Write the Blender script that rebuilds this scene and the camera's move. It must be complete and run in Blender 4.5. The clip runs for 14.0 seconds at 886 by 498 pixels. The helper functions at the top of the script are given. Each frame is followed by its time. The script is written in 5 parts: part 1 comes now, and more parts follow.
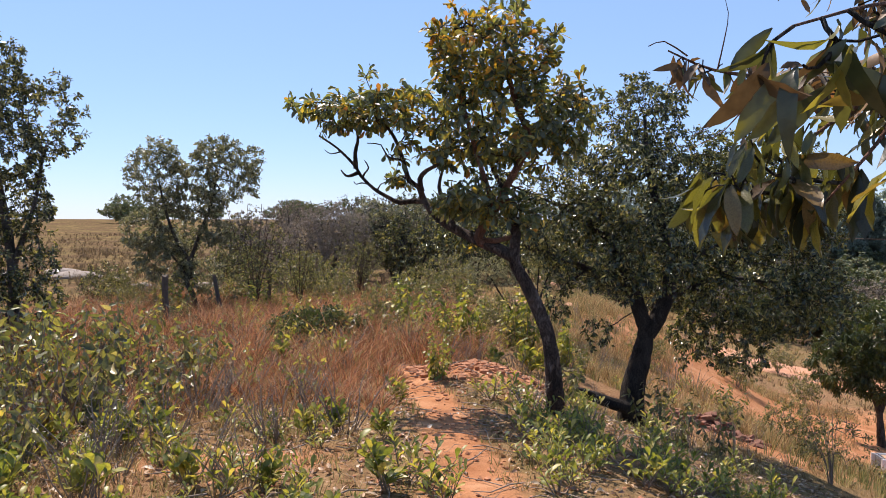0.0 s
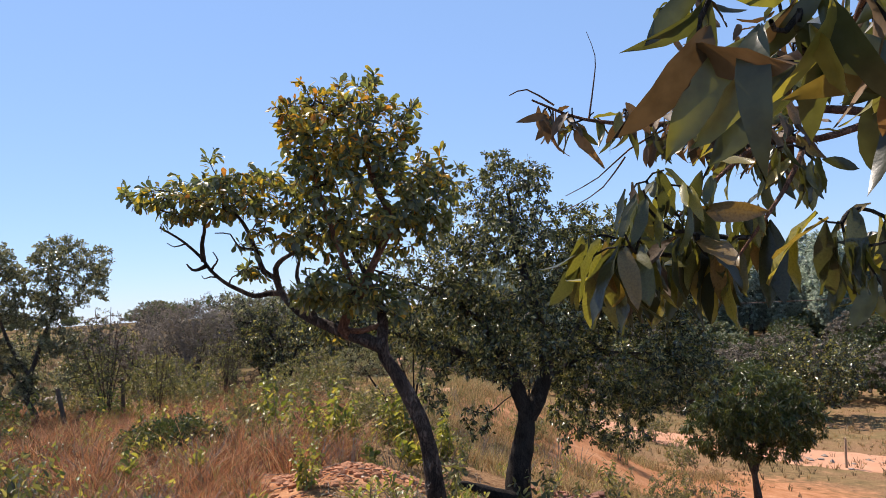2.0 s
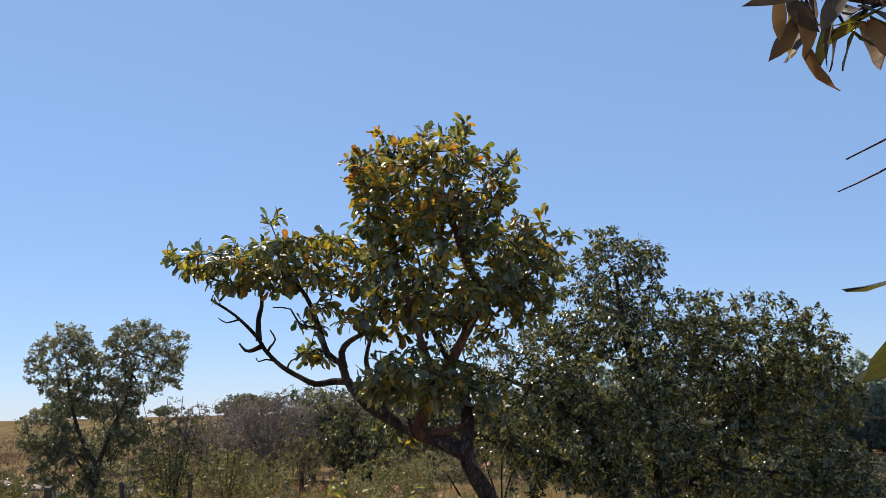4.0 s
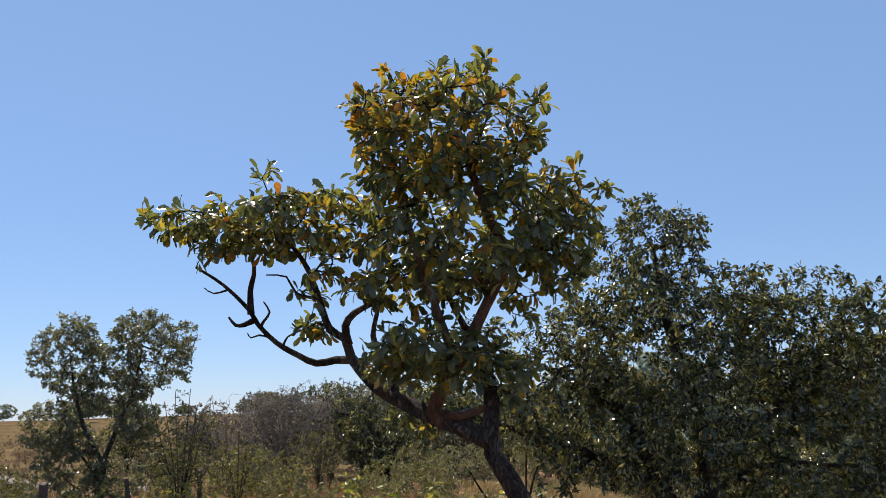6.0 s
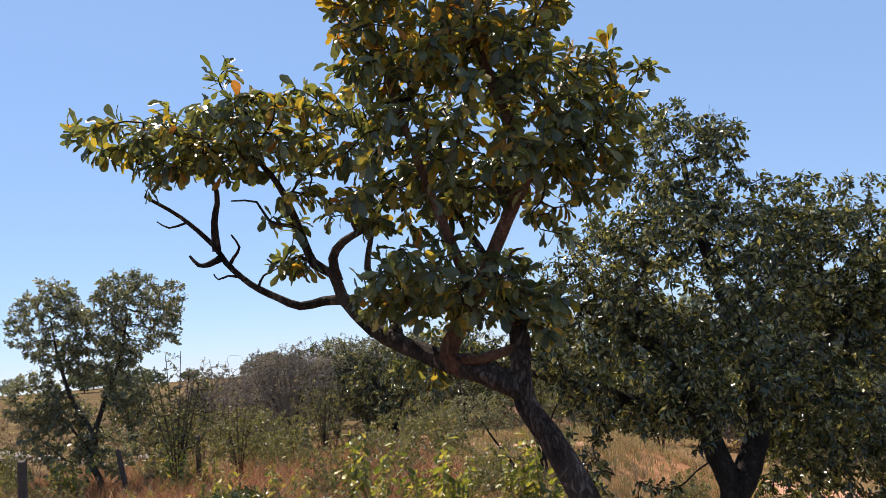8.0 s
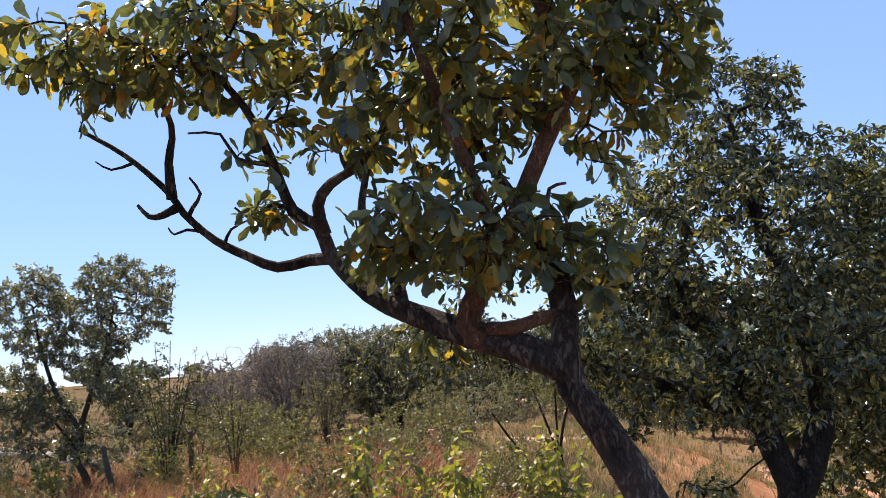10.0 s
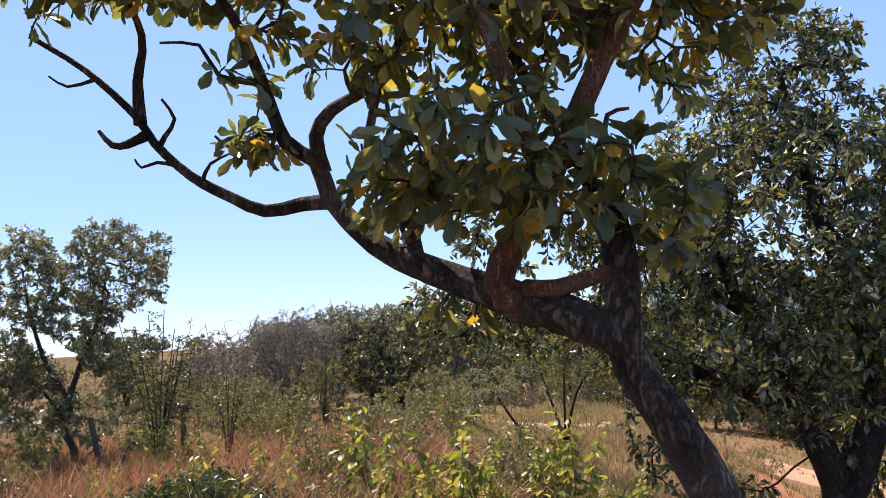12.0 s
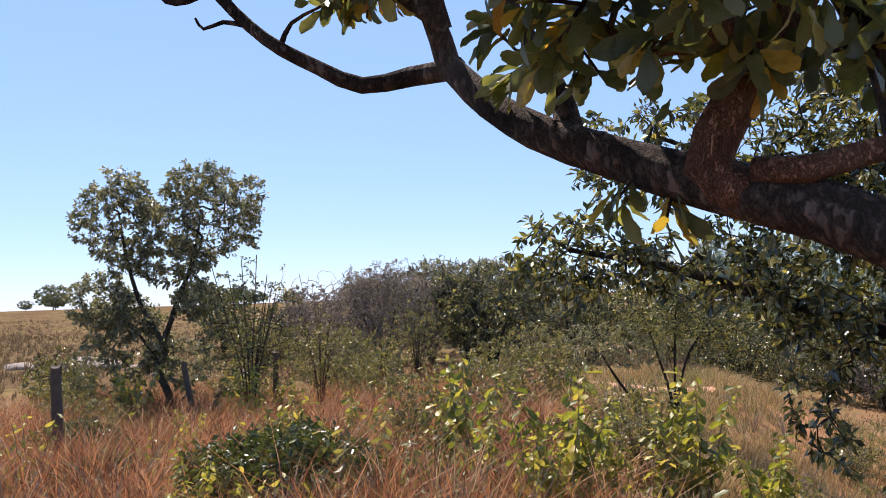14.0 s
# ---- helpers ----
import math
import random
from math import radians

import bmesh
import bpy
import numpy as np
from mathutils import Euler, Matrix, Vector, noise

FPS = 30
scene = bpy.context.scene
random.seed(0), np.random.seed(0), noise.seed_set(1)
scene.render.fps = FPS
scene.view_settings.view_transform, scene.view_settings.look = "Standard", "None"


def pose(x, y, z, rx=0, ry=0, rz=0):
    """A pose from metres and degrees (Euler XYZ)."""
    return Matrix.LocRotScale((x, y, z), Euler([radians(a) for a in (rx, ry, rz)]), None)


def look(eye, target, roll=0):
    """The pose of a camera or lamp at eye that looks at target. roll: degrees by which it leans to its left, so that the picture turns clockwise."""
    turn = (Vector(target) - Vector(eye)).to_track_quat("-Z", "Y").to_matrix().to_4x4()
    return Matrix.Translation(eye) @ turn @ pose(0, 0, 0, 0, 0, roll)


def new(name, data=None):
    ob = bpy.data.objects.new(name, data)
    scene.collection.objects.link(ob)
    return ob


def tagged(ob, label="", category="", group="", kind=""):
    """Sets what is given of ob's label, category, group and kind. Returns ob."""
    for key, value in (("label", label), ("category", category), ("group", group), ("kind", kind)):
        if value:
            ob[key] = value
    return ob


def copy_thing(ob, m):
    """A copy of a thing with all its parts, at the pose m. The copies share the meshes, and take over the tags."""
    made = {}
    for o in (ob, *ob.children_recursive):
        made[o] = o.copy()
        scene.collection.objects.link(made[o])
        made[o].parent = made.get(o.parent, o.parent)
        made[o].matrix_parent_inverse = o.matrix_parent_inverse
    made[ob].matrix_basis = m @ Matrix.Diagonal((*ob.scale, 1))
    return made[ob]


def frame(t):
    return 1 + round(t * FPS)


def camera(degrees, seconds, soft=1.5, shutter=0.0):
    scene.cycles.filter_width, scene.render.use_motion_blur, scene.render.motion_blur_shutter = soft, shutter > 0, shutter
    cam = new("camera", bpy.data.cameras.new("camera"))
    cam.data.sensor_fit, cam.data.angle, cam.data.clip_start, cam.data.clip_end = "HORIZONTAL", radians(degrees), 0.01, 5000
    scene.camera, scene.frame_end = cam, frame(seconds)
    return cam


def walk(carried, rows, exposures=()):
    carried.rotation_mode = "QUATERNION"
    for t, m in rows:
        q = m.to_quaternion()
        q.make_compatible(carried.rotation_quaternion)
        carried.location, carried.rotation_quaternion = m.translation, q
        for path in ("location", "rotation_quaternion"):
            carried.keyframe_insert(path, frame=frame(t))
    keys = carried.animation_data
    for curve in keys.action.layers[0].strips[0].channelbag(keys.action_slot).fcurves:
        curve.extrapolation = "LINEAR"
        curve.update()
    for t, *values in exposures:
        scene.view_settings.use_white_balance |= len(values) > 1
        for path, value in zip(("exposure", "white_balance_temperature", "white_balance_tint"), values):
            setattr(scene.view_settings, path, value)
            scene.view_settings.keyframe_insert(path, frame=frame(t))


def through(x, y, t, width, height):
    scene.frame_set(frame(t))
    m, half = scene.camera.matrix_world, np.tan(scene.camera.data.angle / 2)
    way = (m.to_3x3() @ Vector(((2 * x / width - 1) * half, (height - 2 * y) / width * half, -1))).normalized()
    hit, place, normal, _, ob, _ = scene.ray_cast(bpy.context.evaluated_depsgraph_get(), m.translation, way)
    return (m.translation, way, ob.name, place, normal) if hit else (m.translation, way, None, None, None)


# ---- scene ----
EXPO = [(0.0, 0.76, 6550, 20), (1.5, 0.74, 6500, 19), (2.5, 0.62, 6500, 16), (3.0, 0.52, 6500, 15), (6.0, 0.42, 6500, 14), (6.5, 0.37, 6500, 14), (7.0, 0.64, 6700, 16), (7.5, 0.64, 6700, 16), (10.0, 0.86, 6500, 19), (11.5, 0.97, 6500, 20), (13.0, 0.93, 6500, 22), (14.0, 0.88, 6500, 22)]
cam = camera(56.66, 14.0, 0.4)
walk(cam, [
    (0.0, pose(-0.003, -0.002, 1.595, 87.85, -0.08, 0.05)),
    (0.5, pose(0.054, 0.083, 1.606, 87.75, 0.64, -2.97)),
    (1.0, pose(0.117, 0.158, 1.608, 87.77, 1.77, -6.13)),
    (1.5, pose(0.148, 0.337, 1.589, 88.22, 3.54, -8.74)),
    (2.0, pose(0.141, 0.681, 1.589, 93.68, 3.54, -8.73)),
    (2.5, pose(0.185, 0.899, 1.531, 94.74, 3.31, -8.71)),
    (3.0, pose(0.272, 1.376, 1.538, 102.78, 0.98, -2.99)),
    (3.5, pose(0.284, 1.893, 1.548, 101.0, 1.61, -2.74)),
    (6.0, pose(0.341, 3.413, 1.401, 100.84, 1.8, -1.25)),
    (6.5, pose(0.396, 3.723, 1.378, 99.55, 4.36, -0.99)),
    (7.0, pose(0.31, 4.076, 1.298, 97.84, 4.63, -0.77)),
    (7.5, pose(0.297, 4.389, 1.355, 97.63, 4.81, -0.96)),
    (10.0, pose(0.243, 5.944, 1.254, 97.13, 5.23, -0.65)),
    (10.5, pose(0.232, 6.101, 1.195, 97.26, 5.07, 0.13)),
    (11.0, pose(0.16, 6.341, 1.199, 97.28, 4.72, 0.01)),
    (11.5, pose(0.143, 6.499, 1.165, 96.16, 4.3, -0.43)),
    (12.0, pose(0.17, 6.738, 1.192, 95.95, 3.36, -0.53)),
    (12.5, pose(0.169, 6.873, 1.119, 95.32, 1.51, 0.3)),
    (13.0, pose(0.124, 7.12, 1.097, 93.41, 1.78, 1.0)),
    (13.5, pose(0.065, 7.338, 1.065, 93.1, 1.78, 1.72)),
    (14.0, pose(-0.04, 7.705, 1.068, 93.38, 1.86, 5.72)),
], exposures=EXPO)

# ---- daylight ----
SUN_AZ, SUN_EL = -32.0, 55.0      # degrees left of straight ahead, above the horizon
world = bpy.data.worlds.new("sky")
scene.world = world
world.use_nodes = True
wn = world.node_tree
sky = wn.nodes.new("ShaderNodeTexSky")
sky.sky_type, sky.sun_disc = "NISHITA", False
sky.sun_elevation, sky.sun_rotation = radians(SUN_EL), radians(SUN_AZ)
sky.air_density, sky.dust_density, sky.ozone_density, sky.altitude = 1.0, 0.15, 3.0, 1000
wn.nodes["Background"].inputs["Strength"].default_value = 0.1
cool = wn.nodes.new("ShaderNodeMix")
cool.data_type, cool.blend_type = "RGBA", "MULTIPLY"
cool.inputs[0].default_value, cool.inputs[7].default_value = 1.0, (0.94, 0.965, 1.07, 1)
wn.links.new(sky.outputs[0], cool.inputs[6])
haze = wn.nodes.new("ShaderNodeMix")
haze.data_type = "RGBA"
haze.inputs[0].default_value, haze.inputs[7].default_value = 0.58, (1.98, 3.47, 5.6, 1)
wn.links.new(cool.outputs[2], haze.inputs[6])
wn.links.new(haze.outputs[2], wn.nodes["Background"].inputs["Color"])
sun = new("sun", bpy.data.lights.new("sun", "SUN"))
sun.data.energy, sun.data.angle, sun.data.color = 5.0, radians(0.53), (1.0, 0.91, 0.77)
sun_way = Vector((math.sin(radians(SUN_AZ)) * math.cos(radians(SUN_EL)), math.cos(radians(SUN_AZ)) * math.cos(radians(SUN_EL)), math.sin(radians(SUN_EL))))
sun.matrix_world = look((0, 0, 30), Vector((0, 0, 30)) - sun_way)


# ---- materials ----
def shader(name):
    m = bpy.data.materials.new(name)
    m.use_nodes = True
    return m, m.node_tree.nodes, m.node_tree.links, m.node_tree.nodes["Principled BSDF"]


def node(nodes, kind, **inputs):
    n = nodes.new("ShaderNode" + kind)
    for k, v in inputs.items():
        n.inputs[k.replace("_", " ")].default_value = v
    return n


def ramp(nodes, links, fac, stops):
    r = nodes.new("ShaderNodeValToRGB")
    while len(r.color_ramp.elements) < len(stops):
        r.color_ramp.elements.new(0.5)
    for e, (p, c) in zip(r.color_ramp.elements, stops):
        e.position, e.color = p, (*c, 1)
    links.new(fac, r.inputs[0])
    return r.outputs[0]


def mix(nodes, links, fac, a, b, how="MIX"):
    n = nodes.new("ShaderNodeMix")
    n.data_type, n.blend_type = "RGBA", how
    for sock, v in ((n.inputs[0], fac), (n.inputs[6], a), (n.inputs[7], b)):
        if isinstance(v, (float, int)):
            sock.default_value = v
        elif isinstance(v, tuple):
            sock.default_value = (*v, 1)
        else:
            links.new(v, sock)
    return n.outputs[2]


def bump(nodes, links, bsdf, height, strength, distance):
    b = node(nodes, "Bump", Strength=strength, Distance=distance)
    links.new(height, b.inputs["Height"])
    links.new(b.outputs[0], bsdf.inputs["Normal"])


def leaf_stuff(name, stops, rough=0.42, through=0.35, glow=(1.3, 1.25, 0.55), gloss=0.5):
    """Leaf: a glossy skin over a blade that lets some light pass; each leaf has its own tint."""
    m, n, l, b = shader(name)
    geo, obj = n.new("ShaderNodeNewGeometry"), n.new("ShaderNodeObjectInfo")
    add = n.new("ShaderNodeMath")
    add.operation = "ADD"
    l.new(geo.outputs["Random Per Island"], add.inputs[0])
    l.new(obj.outputs["Random"], add.inputs[1])
    fr = n.new("ShaderNodeMath")
    fr.operation = "FRACT"
    l.new(add.outputs[0], fr.inputs[0])
    col = ramp(n, l, fr.outputs[0], stops)
    tc = n.new("ShaderNodeTexCoord")
    spots = node(n, "TexNoise", Scale=38.0, Detail=3.0)
    l.new(tc.outputs["Object"], spots.inputs["Vector"])
    var = ramp(n, l, spots.outputs[0], [(0.3, (0.72, 0.70, 0.62)), (0.6, (1.08, 1.06, 1.0))])
    col = mix(n, l, 1.0, col, var, "MULTIPLY")
    l.new(col, b.inputs["Base Color"])
    b.inputs["Roughness"].default_value = rough
    b.inputs["Specular IOR Level"].default_value = gloss
    bump(n, l, b, spots.outputs[0], 0.14, 0.01)
    tr = n.new("ShaderNodeBsdfTranslucent")
    l.new(mix(n, l, 1.0, col, glow, "MULTIPLY"), tr.inputs[0])
    ms = n.new("ShaderNodeMixShader")
    ms.inputs[0].default_value = through
    l.new(b.outputs[0], ms.inputs[1])
    l.new(tr.outputs[0], ms.inputs[2])
    l.new(ms.outputs[0], n["Material Output"].inputs[0])
    return m


def bark_stuff(name, dark, mid, light, scale=9.0, depth=0.03):
    m, n, l, b = shader(name)
    tc = n.new("ShaderNodeTexCoord")
    mp = node(n, "Mapping")
    mp.inputs["Scale"].default_value = (1, 1, 0.4)
    l.new(tc.outputs["Object"], mp.inputs["Vector"])
    vor = node(n, "TexVoronoi", Scale=scale * 3.2)
    vor.feature = "DISTANCE_TO_EDGE"
    noi = node(n, "TexNoise", Scale=scale, Detail=8.0, Roughness=0.65)
    big = node(n, "TexNoise", Scale=scale * 0.22, Detail=3.0)
    l.new(mp.outputs[0], noi.inputs["Vector"])
    warp = mix(n, l, 0.3, mp.outputs[0], noi.outputs["Color"], "ADD")
    l.new(warp, vor.inputs["Vector"])
    l.new(tc.outputs["Object"], big.inputs["Vector"])
    col = ramp(n, l, noi.outputs[0], [(0.32, dark), (0.52, mid), (0.82, light)])
    col = mix(n, l, 1.0, col, ramp(n, l, vor.outputs[0], [(0.0, (0.35, 0.33, 0.32)), (0.14, (1, 1, 1))]), "MULTIPLY")
    col = mix(n, l, ramp(n, l, big.outputs[0], [(0.5, (0, 0, 0)), (0.66, (0.35, 0.35, 0.35))]), col, light)
    l.new(col, b.inputs["Base Color"])
    b.inputs["Roughness"].default_value = 0.9
    b.inputs["Specular IOR Level"].default_value = 0.2
    h = mix(n, l, 0.5, ramp(n, l, vor.outputs[0], [(0, (0, 0, 0)), (0.25, (1, 1, 1))]), noi.outputs[0])
    bump(n, l, b, h, 0.9, depth)
    return m


def rough_stuff(name, stops, scale=6.0, rough=0.85, relief=0.02, metal=0.0, gloss=0.4):
    """Any plain worn surface: two scales of noise tint it, the finer one gives relief."""
    m, n, l, b = shader(name)
    tc = n.new("ShaderNodeTexCoord")
    a = node(n, "TexNoise", Scale=scale, Detail=6.0, Roughness=0.6)
    f = node(n, "TexNoise", Scale=scale * 9, Detail=4.0)
    obj = n.new("ShaderNodeObjectInfo")
    l.new(tc.outputs["Object"], a.inputs["Vector"])
    l.new(tc.outputs["Object"], f.inputs["Vector"])
    k = mix(n, l, 0.3, a.outputs[0], f.outputs[0])
    k = mix(n, l, 0.16, k, obj.outputs["Random"])
    l.new(ramp(n, l, k, stops), b.inputs["Base Color"])
    b.inputs["Roughness"].default_value, b.inputs["Metallic"].default_value = rough, metal
    b.inputs["Specular IOR Level"].default_value = gloss
    bump(n, l, b, f.outputs[0], 0.5, relief)
    return m


def grass_stuff(name, stops, through=0.42):
    m, n, l, b = shader(name)
    geo = n.new("ShaderNodeNewGeometry")
    col = ramp(n, l, geo.outputs["Random Per Island"], stops)
    l.new(col, b.inputs["Base Color"])
    b.inputs["Roughness"].default_value = 0.6
    b.inputs["Specular IOR Level"].default_value = 0.3
    tr = n.new("ShaderNodeBsdfTranslucent")
    l.new(col, tr.inputs[0])
    ms = n.new("ShaderNodeMixShader")
    ms.inputs[0].default_value = through
    l.new(b.outputs[0], ms.inputs[1])
    l.new(tr.outputs[0], ms.inputs[2])
    l.new(ms.outputs[0], n["Material Output"].inputs[0])
    return m


def soil_stuff():
    m, n, l, b = shader("red_soil")
    tc = n.new("ShaderNodeTexCoord")
    bare = n.new("ShaderNodeAttribute")
    bare.attribute_name = "bare"
    noises = []
    for s, d in ((0.25, 4), (1.7, 6), (14, 8), (90, 4)):
        t = node(n, "TexNoise", Scale=float(s), Detail=float(d), Roughness=0.6)
        l.new(tc.outputs["Object"], t.inputs["Vector"])
        noises.append(t.outputs[0])
    soil = ramp(n, l, noises[1], [(0.3, (0.32, 0.135, 0.062)), (0.55, (0.43, 0.205, 0.103)), (0.75, (0.53, 0.29, 0.16))])
    litter = ramp(n, l, noises[2], [(0.3, (0.10, 0.055, 0.032)), (0.5, (0.25, 0.145, 0.078)), (0.7, (0.38, 0.25, 0.14))])
    olive = ramp(n, l, noises[1], [(0.3, (0.095, 0.08, 0.036)), (0.7, (0.25, 0.18, 0.085))])
    turf = n.new("ShaderNodeAttribute")
    turf.attribute_name = "turf"
    litter = mix(n, l, turf.outputs["Fac"], litter, ramp(n, l, noises[1], [(0.3, (0.07, 0.05, 0.03)), (0.5, (0.125, 0.085, 0.05)), (0.7, (0.18, 0.115, 0.07))]))
    litter = mix(n, l, ramp(n, l, noises[0], [(0.42, (0, 0, 0)), (0.6, (0.8, 0.8, 0.8))]), litter, olive)
    k = n.new("ShaderNodeMath")
    k.operation = "MULTIPLY_ADD"
    l.new(noises[1], k.inputs[0])
    k.inputs[1].default_value = 0.9
    l.new(bare.outputs["Fac"], k.inputs[2])
    mask = ramp(n, l, k.outputs[0], [(0.56, (0, 0, 0)), (0.86, (1, 1, 1))])
    col = mix(n, l, mask, litter, soil)
    grit = ramp(n, l, noises[3], [(0.3, (0.7, 0.7, 0.7)), (0.65, (1.1, 1.1, 1.1))])
    l.new(mix(n, l, 1.0, col, grit, "MULTIPLY"), b.inputs["Base Color"])
    b.inputs["Roughness"].default_value = 0.95
    b.inputs["Specular IOR Level"].default_value = 0.0
    bump(n, l, b, mix(n, l, 0.35, noises[2], noises[3]), 0.8, 0.05)
    return m


LEAF_A = leaf_stuff("broad_green_leaf", [(0.0, (0.06, 0.075, 0.05)), (0.5, (0.125, 0.145, 0.076)), (0.85, (0.23, 0.235, 0.095)), (1.0, (0.44, 0.33, 0.08))], 0.3, 0.46, (1.4, 1.35, 0.55), 0.65)
# Yellowed leaves; near the crown top this colour also stands for sunlit ones.
LEAF_A_Y = leaf_stuff("yellowing_and_sunlit_leaf", [(0.0, (0.22, 0.21, 0.05)), (0.5, (0.40, 0.30, 0.055)), (0.8, (0.46, 0.27, 0.055)), (1.0, (0.38, 0.16, 0.045))], 0.42, 0.5, (1.25, 1.1, 0.5))
LEAF_D = leaf_stuff("long_drooping_leaf", [(0.0, (0.035, 0.042, 0.028)), (0.45, (0.075, 0.082, 0.038)), (0.72, (0.15, 0.15, 0.045)), (0.9, (0.25, 0.225, 0.055)), (1.0, (0.16, 0.1, 0.05))], 0.3, 0.4, (1.35, 1.25, 0.45), 0.6)
LEAF_B = leaf_stuff("dark_small_leaf", [(0.0, (0.03, 0.037, 0.025)), (0.5, (0.08, 0.092, 0.046)), (0.8, (0.2, 0.2, 0.082)), (1.0, (0.48, 0.43, 0.21))], 0.22, 0.32, (1.35, 1.3, 0.55), 0.75)
LEAF_L = leaf_stuff("grey_green_leaf", [(0.0, (0.095, 0.105, 0.073)), (0.6, (0.21, 0.22, 0.145)), (1.0, (0.4, 0.385, 0.26))], 0.28, 0.38, (1.2, 1.15, 0.7), 0.6)
LEAF_DRY = leaf_stuff("dull_brown_leaf", [(0.0, (0.12, 0.105, 0.09)), (0.6, (0.235, 0.21, 0.18)), (1.0, (0.38, 0.34, 0.29))], 0.6, 0.3, (1.1, 1.0, 0.85), 0.3)
LEAF_OLIVE = leaf_stuff("olive_leaf", [(0.0, (0.066, 0.075, 0.038)), (0.6, (0.17, 0.175, 0.072)), (0.9, (0.31, 0.29, 0.115)), (1.0, (0.5, 0.42, 0.2))], 0.38, 0.4, (1.2, 1.15, 0.55), 0.5)
LEAF_LIME = leaf_stuff("fresh_green_leaf", [(0.0, (0.10, 0.135, 0.038)), (0.6, (0.26, 0.28, 0.07)), (0.9, (0.42, 0.38, 0.11)), (1.0, (0.52, 0.42, 0.14))], 0.42, 0.45, (1.2, 1.15, 0.5), 0.4)
LEAF_MANGO = leaf_stuff("mango_leaf", [(0.0, (0.035, 0.052, 0.018)), (0.7, (0.07, 0.095, 0.03)), (1.0, (0.15, 0.155, 0.045))], 0.32, 0.3)
# Far leaf: the haze of distance is put into its colour.
LEAF_FAR = leaf_stuff("haze_tinted_far_leaf", [(0.0, (0.0825, 0.112, 0.063)), (0.7, (0.15, 0.173, 0.0975)), (1.0, (0.24, 0.225, 0.135))], 0.6, 0.25)
# Gum leaf made paler and bluer, as distant haze would show it.
LEAF_GUM = leaf_stuff("haze_paled_gum_leaf", [(0.0, (0.26, 0.31, 0.27)), (0.7, (0.38, 0.42, 0.37)), (1.0, (0.48, 0.5, 0.44))], 0.55, 0.55, (1.0, 1.1, 1.0))
LEAF_BROWN = leaf_stuff("curled_brown_leaf", [(0.0, (0.06, 0.045, 0.03)), (0.5, (0.13, 0.085, 0.05)), (0.85, (0.22, 0.14, 0.075)), (1.0, (0.36, 0.20, 0.08))], 0.55, 0.3, (1.2, 1.0, 0.6), 0.3)
LITTER = leaf_stuff("fallen_leaf", [(0.0, (0.16, 0.085, 0.048)), (0.5, (0.33, 0.19, 0.105)), (0.85, (0.46, 0.31, 0.19)), (1.0, (0.6, 0.52, 0.42))], 0.5, 0.15, (1, 1, 1))
BARK_A = bark_stuff("flaky_red_brown_bark", (0.035, 0.026, 0.022), (0.115, 0.078, 0.06), (0.30, 0.23, 0.19), 7.0, 0.11)
BARK_RED = bark_stuff("peeling_rust_red_bark", (0.09, 0.045, 0.03), (0.30, 0.14, 0.082), (0.42, 0.25, 0.17), 13.0, 0.05)
BARK_B = bark_stuff("dark_ridged_bark", (0.018, 0.015, 0.013), (0.05, 0.04, 0.033), (0.11, 0.09, 0.075), 8.0, 0.05)
BARK_L = bark_stuff("grey_bark", (0.04, 0.036, 0.03), (0.10, 0.085, 0.07), (0.19, 0.165, 0.14))
TWIG = rough_stuff("grey_twig", [(0.3, (0.12, 0.09, 0.07)), (0.7, (0.27, 0.215, 0.17))], 8)
GRASS_RED = grass_stuff("russet_grass", [(0.0, (0.05, 0.024, 0.015)), (0.3, (0.18, 0.07, 0.034)), (0.55, (0.40, 0.155, 0.066)), (0.8, (0.56, 0.27, 0.12)), (0.87, (0.14, 0.14, 0.04)), (0.92, (0.27, 0.24, 0.08)), (1.0, (0.64, 0.43, 0.24))])
GRASS_STRAW = grass_stuff("straw_grass", [(0.0, (0.12, 0.07, 0.033)), (0.4, (0.35, 0.215, 0.09)), (0.75, (0.49, 0.335, 0.15)), (0.88, (0.19, 0.18, 0.062)), (1.0, (0.68, 0.52, 0.28))])
GRASS_FIELD = grass_stuff("field_grass", [(0.0, (0.08, 0.053, 0.031)), (0.5, (0.17, 0.112, 0.062)), (0.8, (0.125, 0.10, 0.046)), (1.0, (0.27, 0.185, 0.105))])
GRASS_GREEN = grass_stuff("green_grass", [(0.0, (0.08, 0.095, 0.03)), (0.6, (0.20, 0.19, 0.065)), (1.0, (0.42, 0.34, 0.14))])
SOIL = soil_stuff()
CLOD = rough_stuff("soil_clod", [(0.3, (0.30, 0.12, 0.055)), (0.7, (0.50, 0.24, 0.12))], 5)
ROCK = rough_stuff("pale_rock", [(0.3, (0.15, 0.12, 0.095)), (0.7, (0.30, 0.25, 0.205))], 4)
ROAD = rough_stuff("dusty_road_soil", [(0.3, (0.40, 0.185, 0.095)), (0.7, (0.54, 0.30, 0.18))], 0.8)
WOOD_GREY = rough_stuff("weathered_wood", [(0.3, (0.045, 0.034, 0.026)), (0.7, (0.13, 0.10, 0.077))], 12)
WOOD_PALE = rough_stuff("pale_stake_wood", [(0.3, (0.28, 0.17, 0.10)), (0.7, (0.44, 0.30, 0.19))], 12)
BRICK = rough_stuff("broken_brick", [(0.3, (0.13, 0.055, 0.036)), (0.7, (0.32, 0.145, 0.085))], 7)
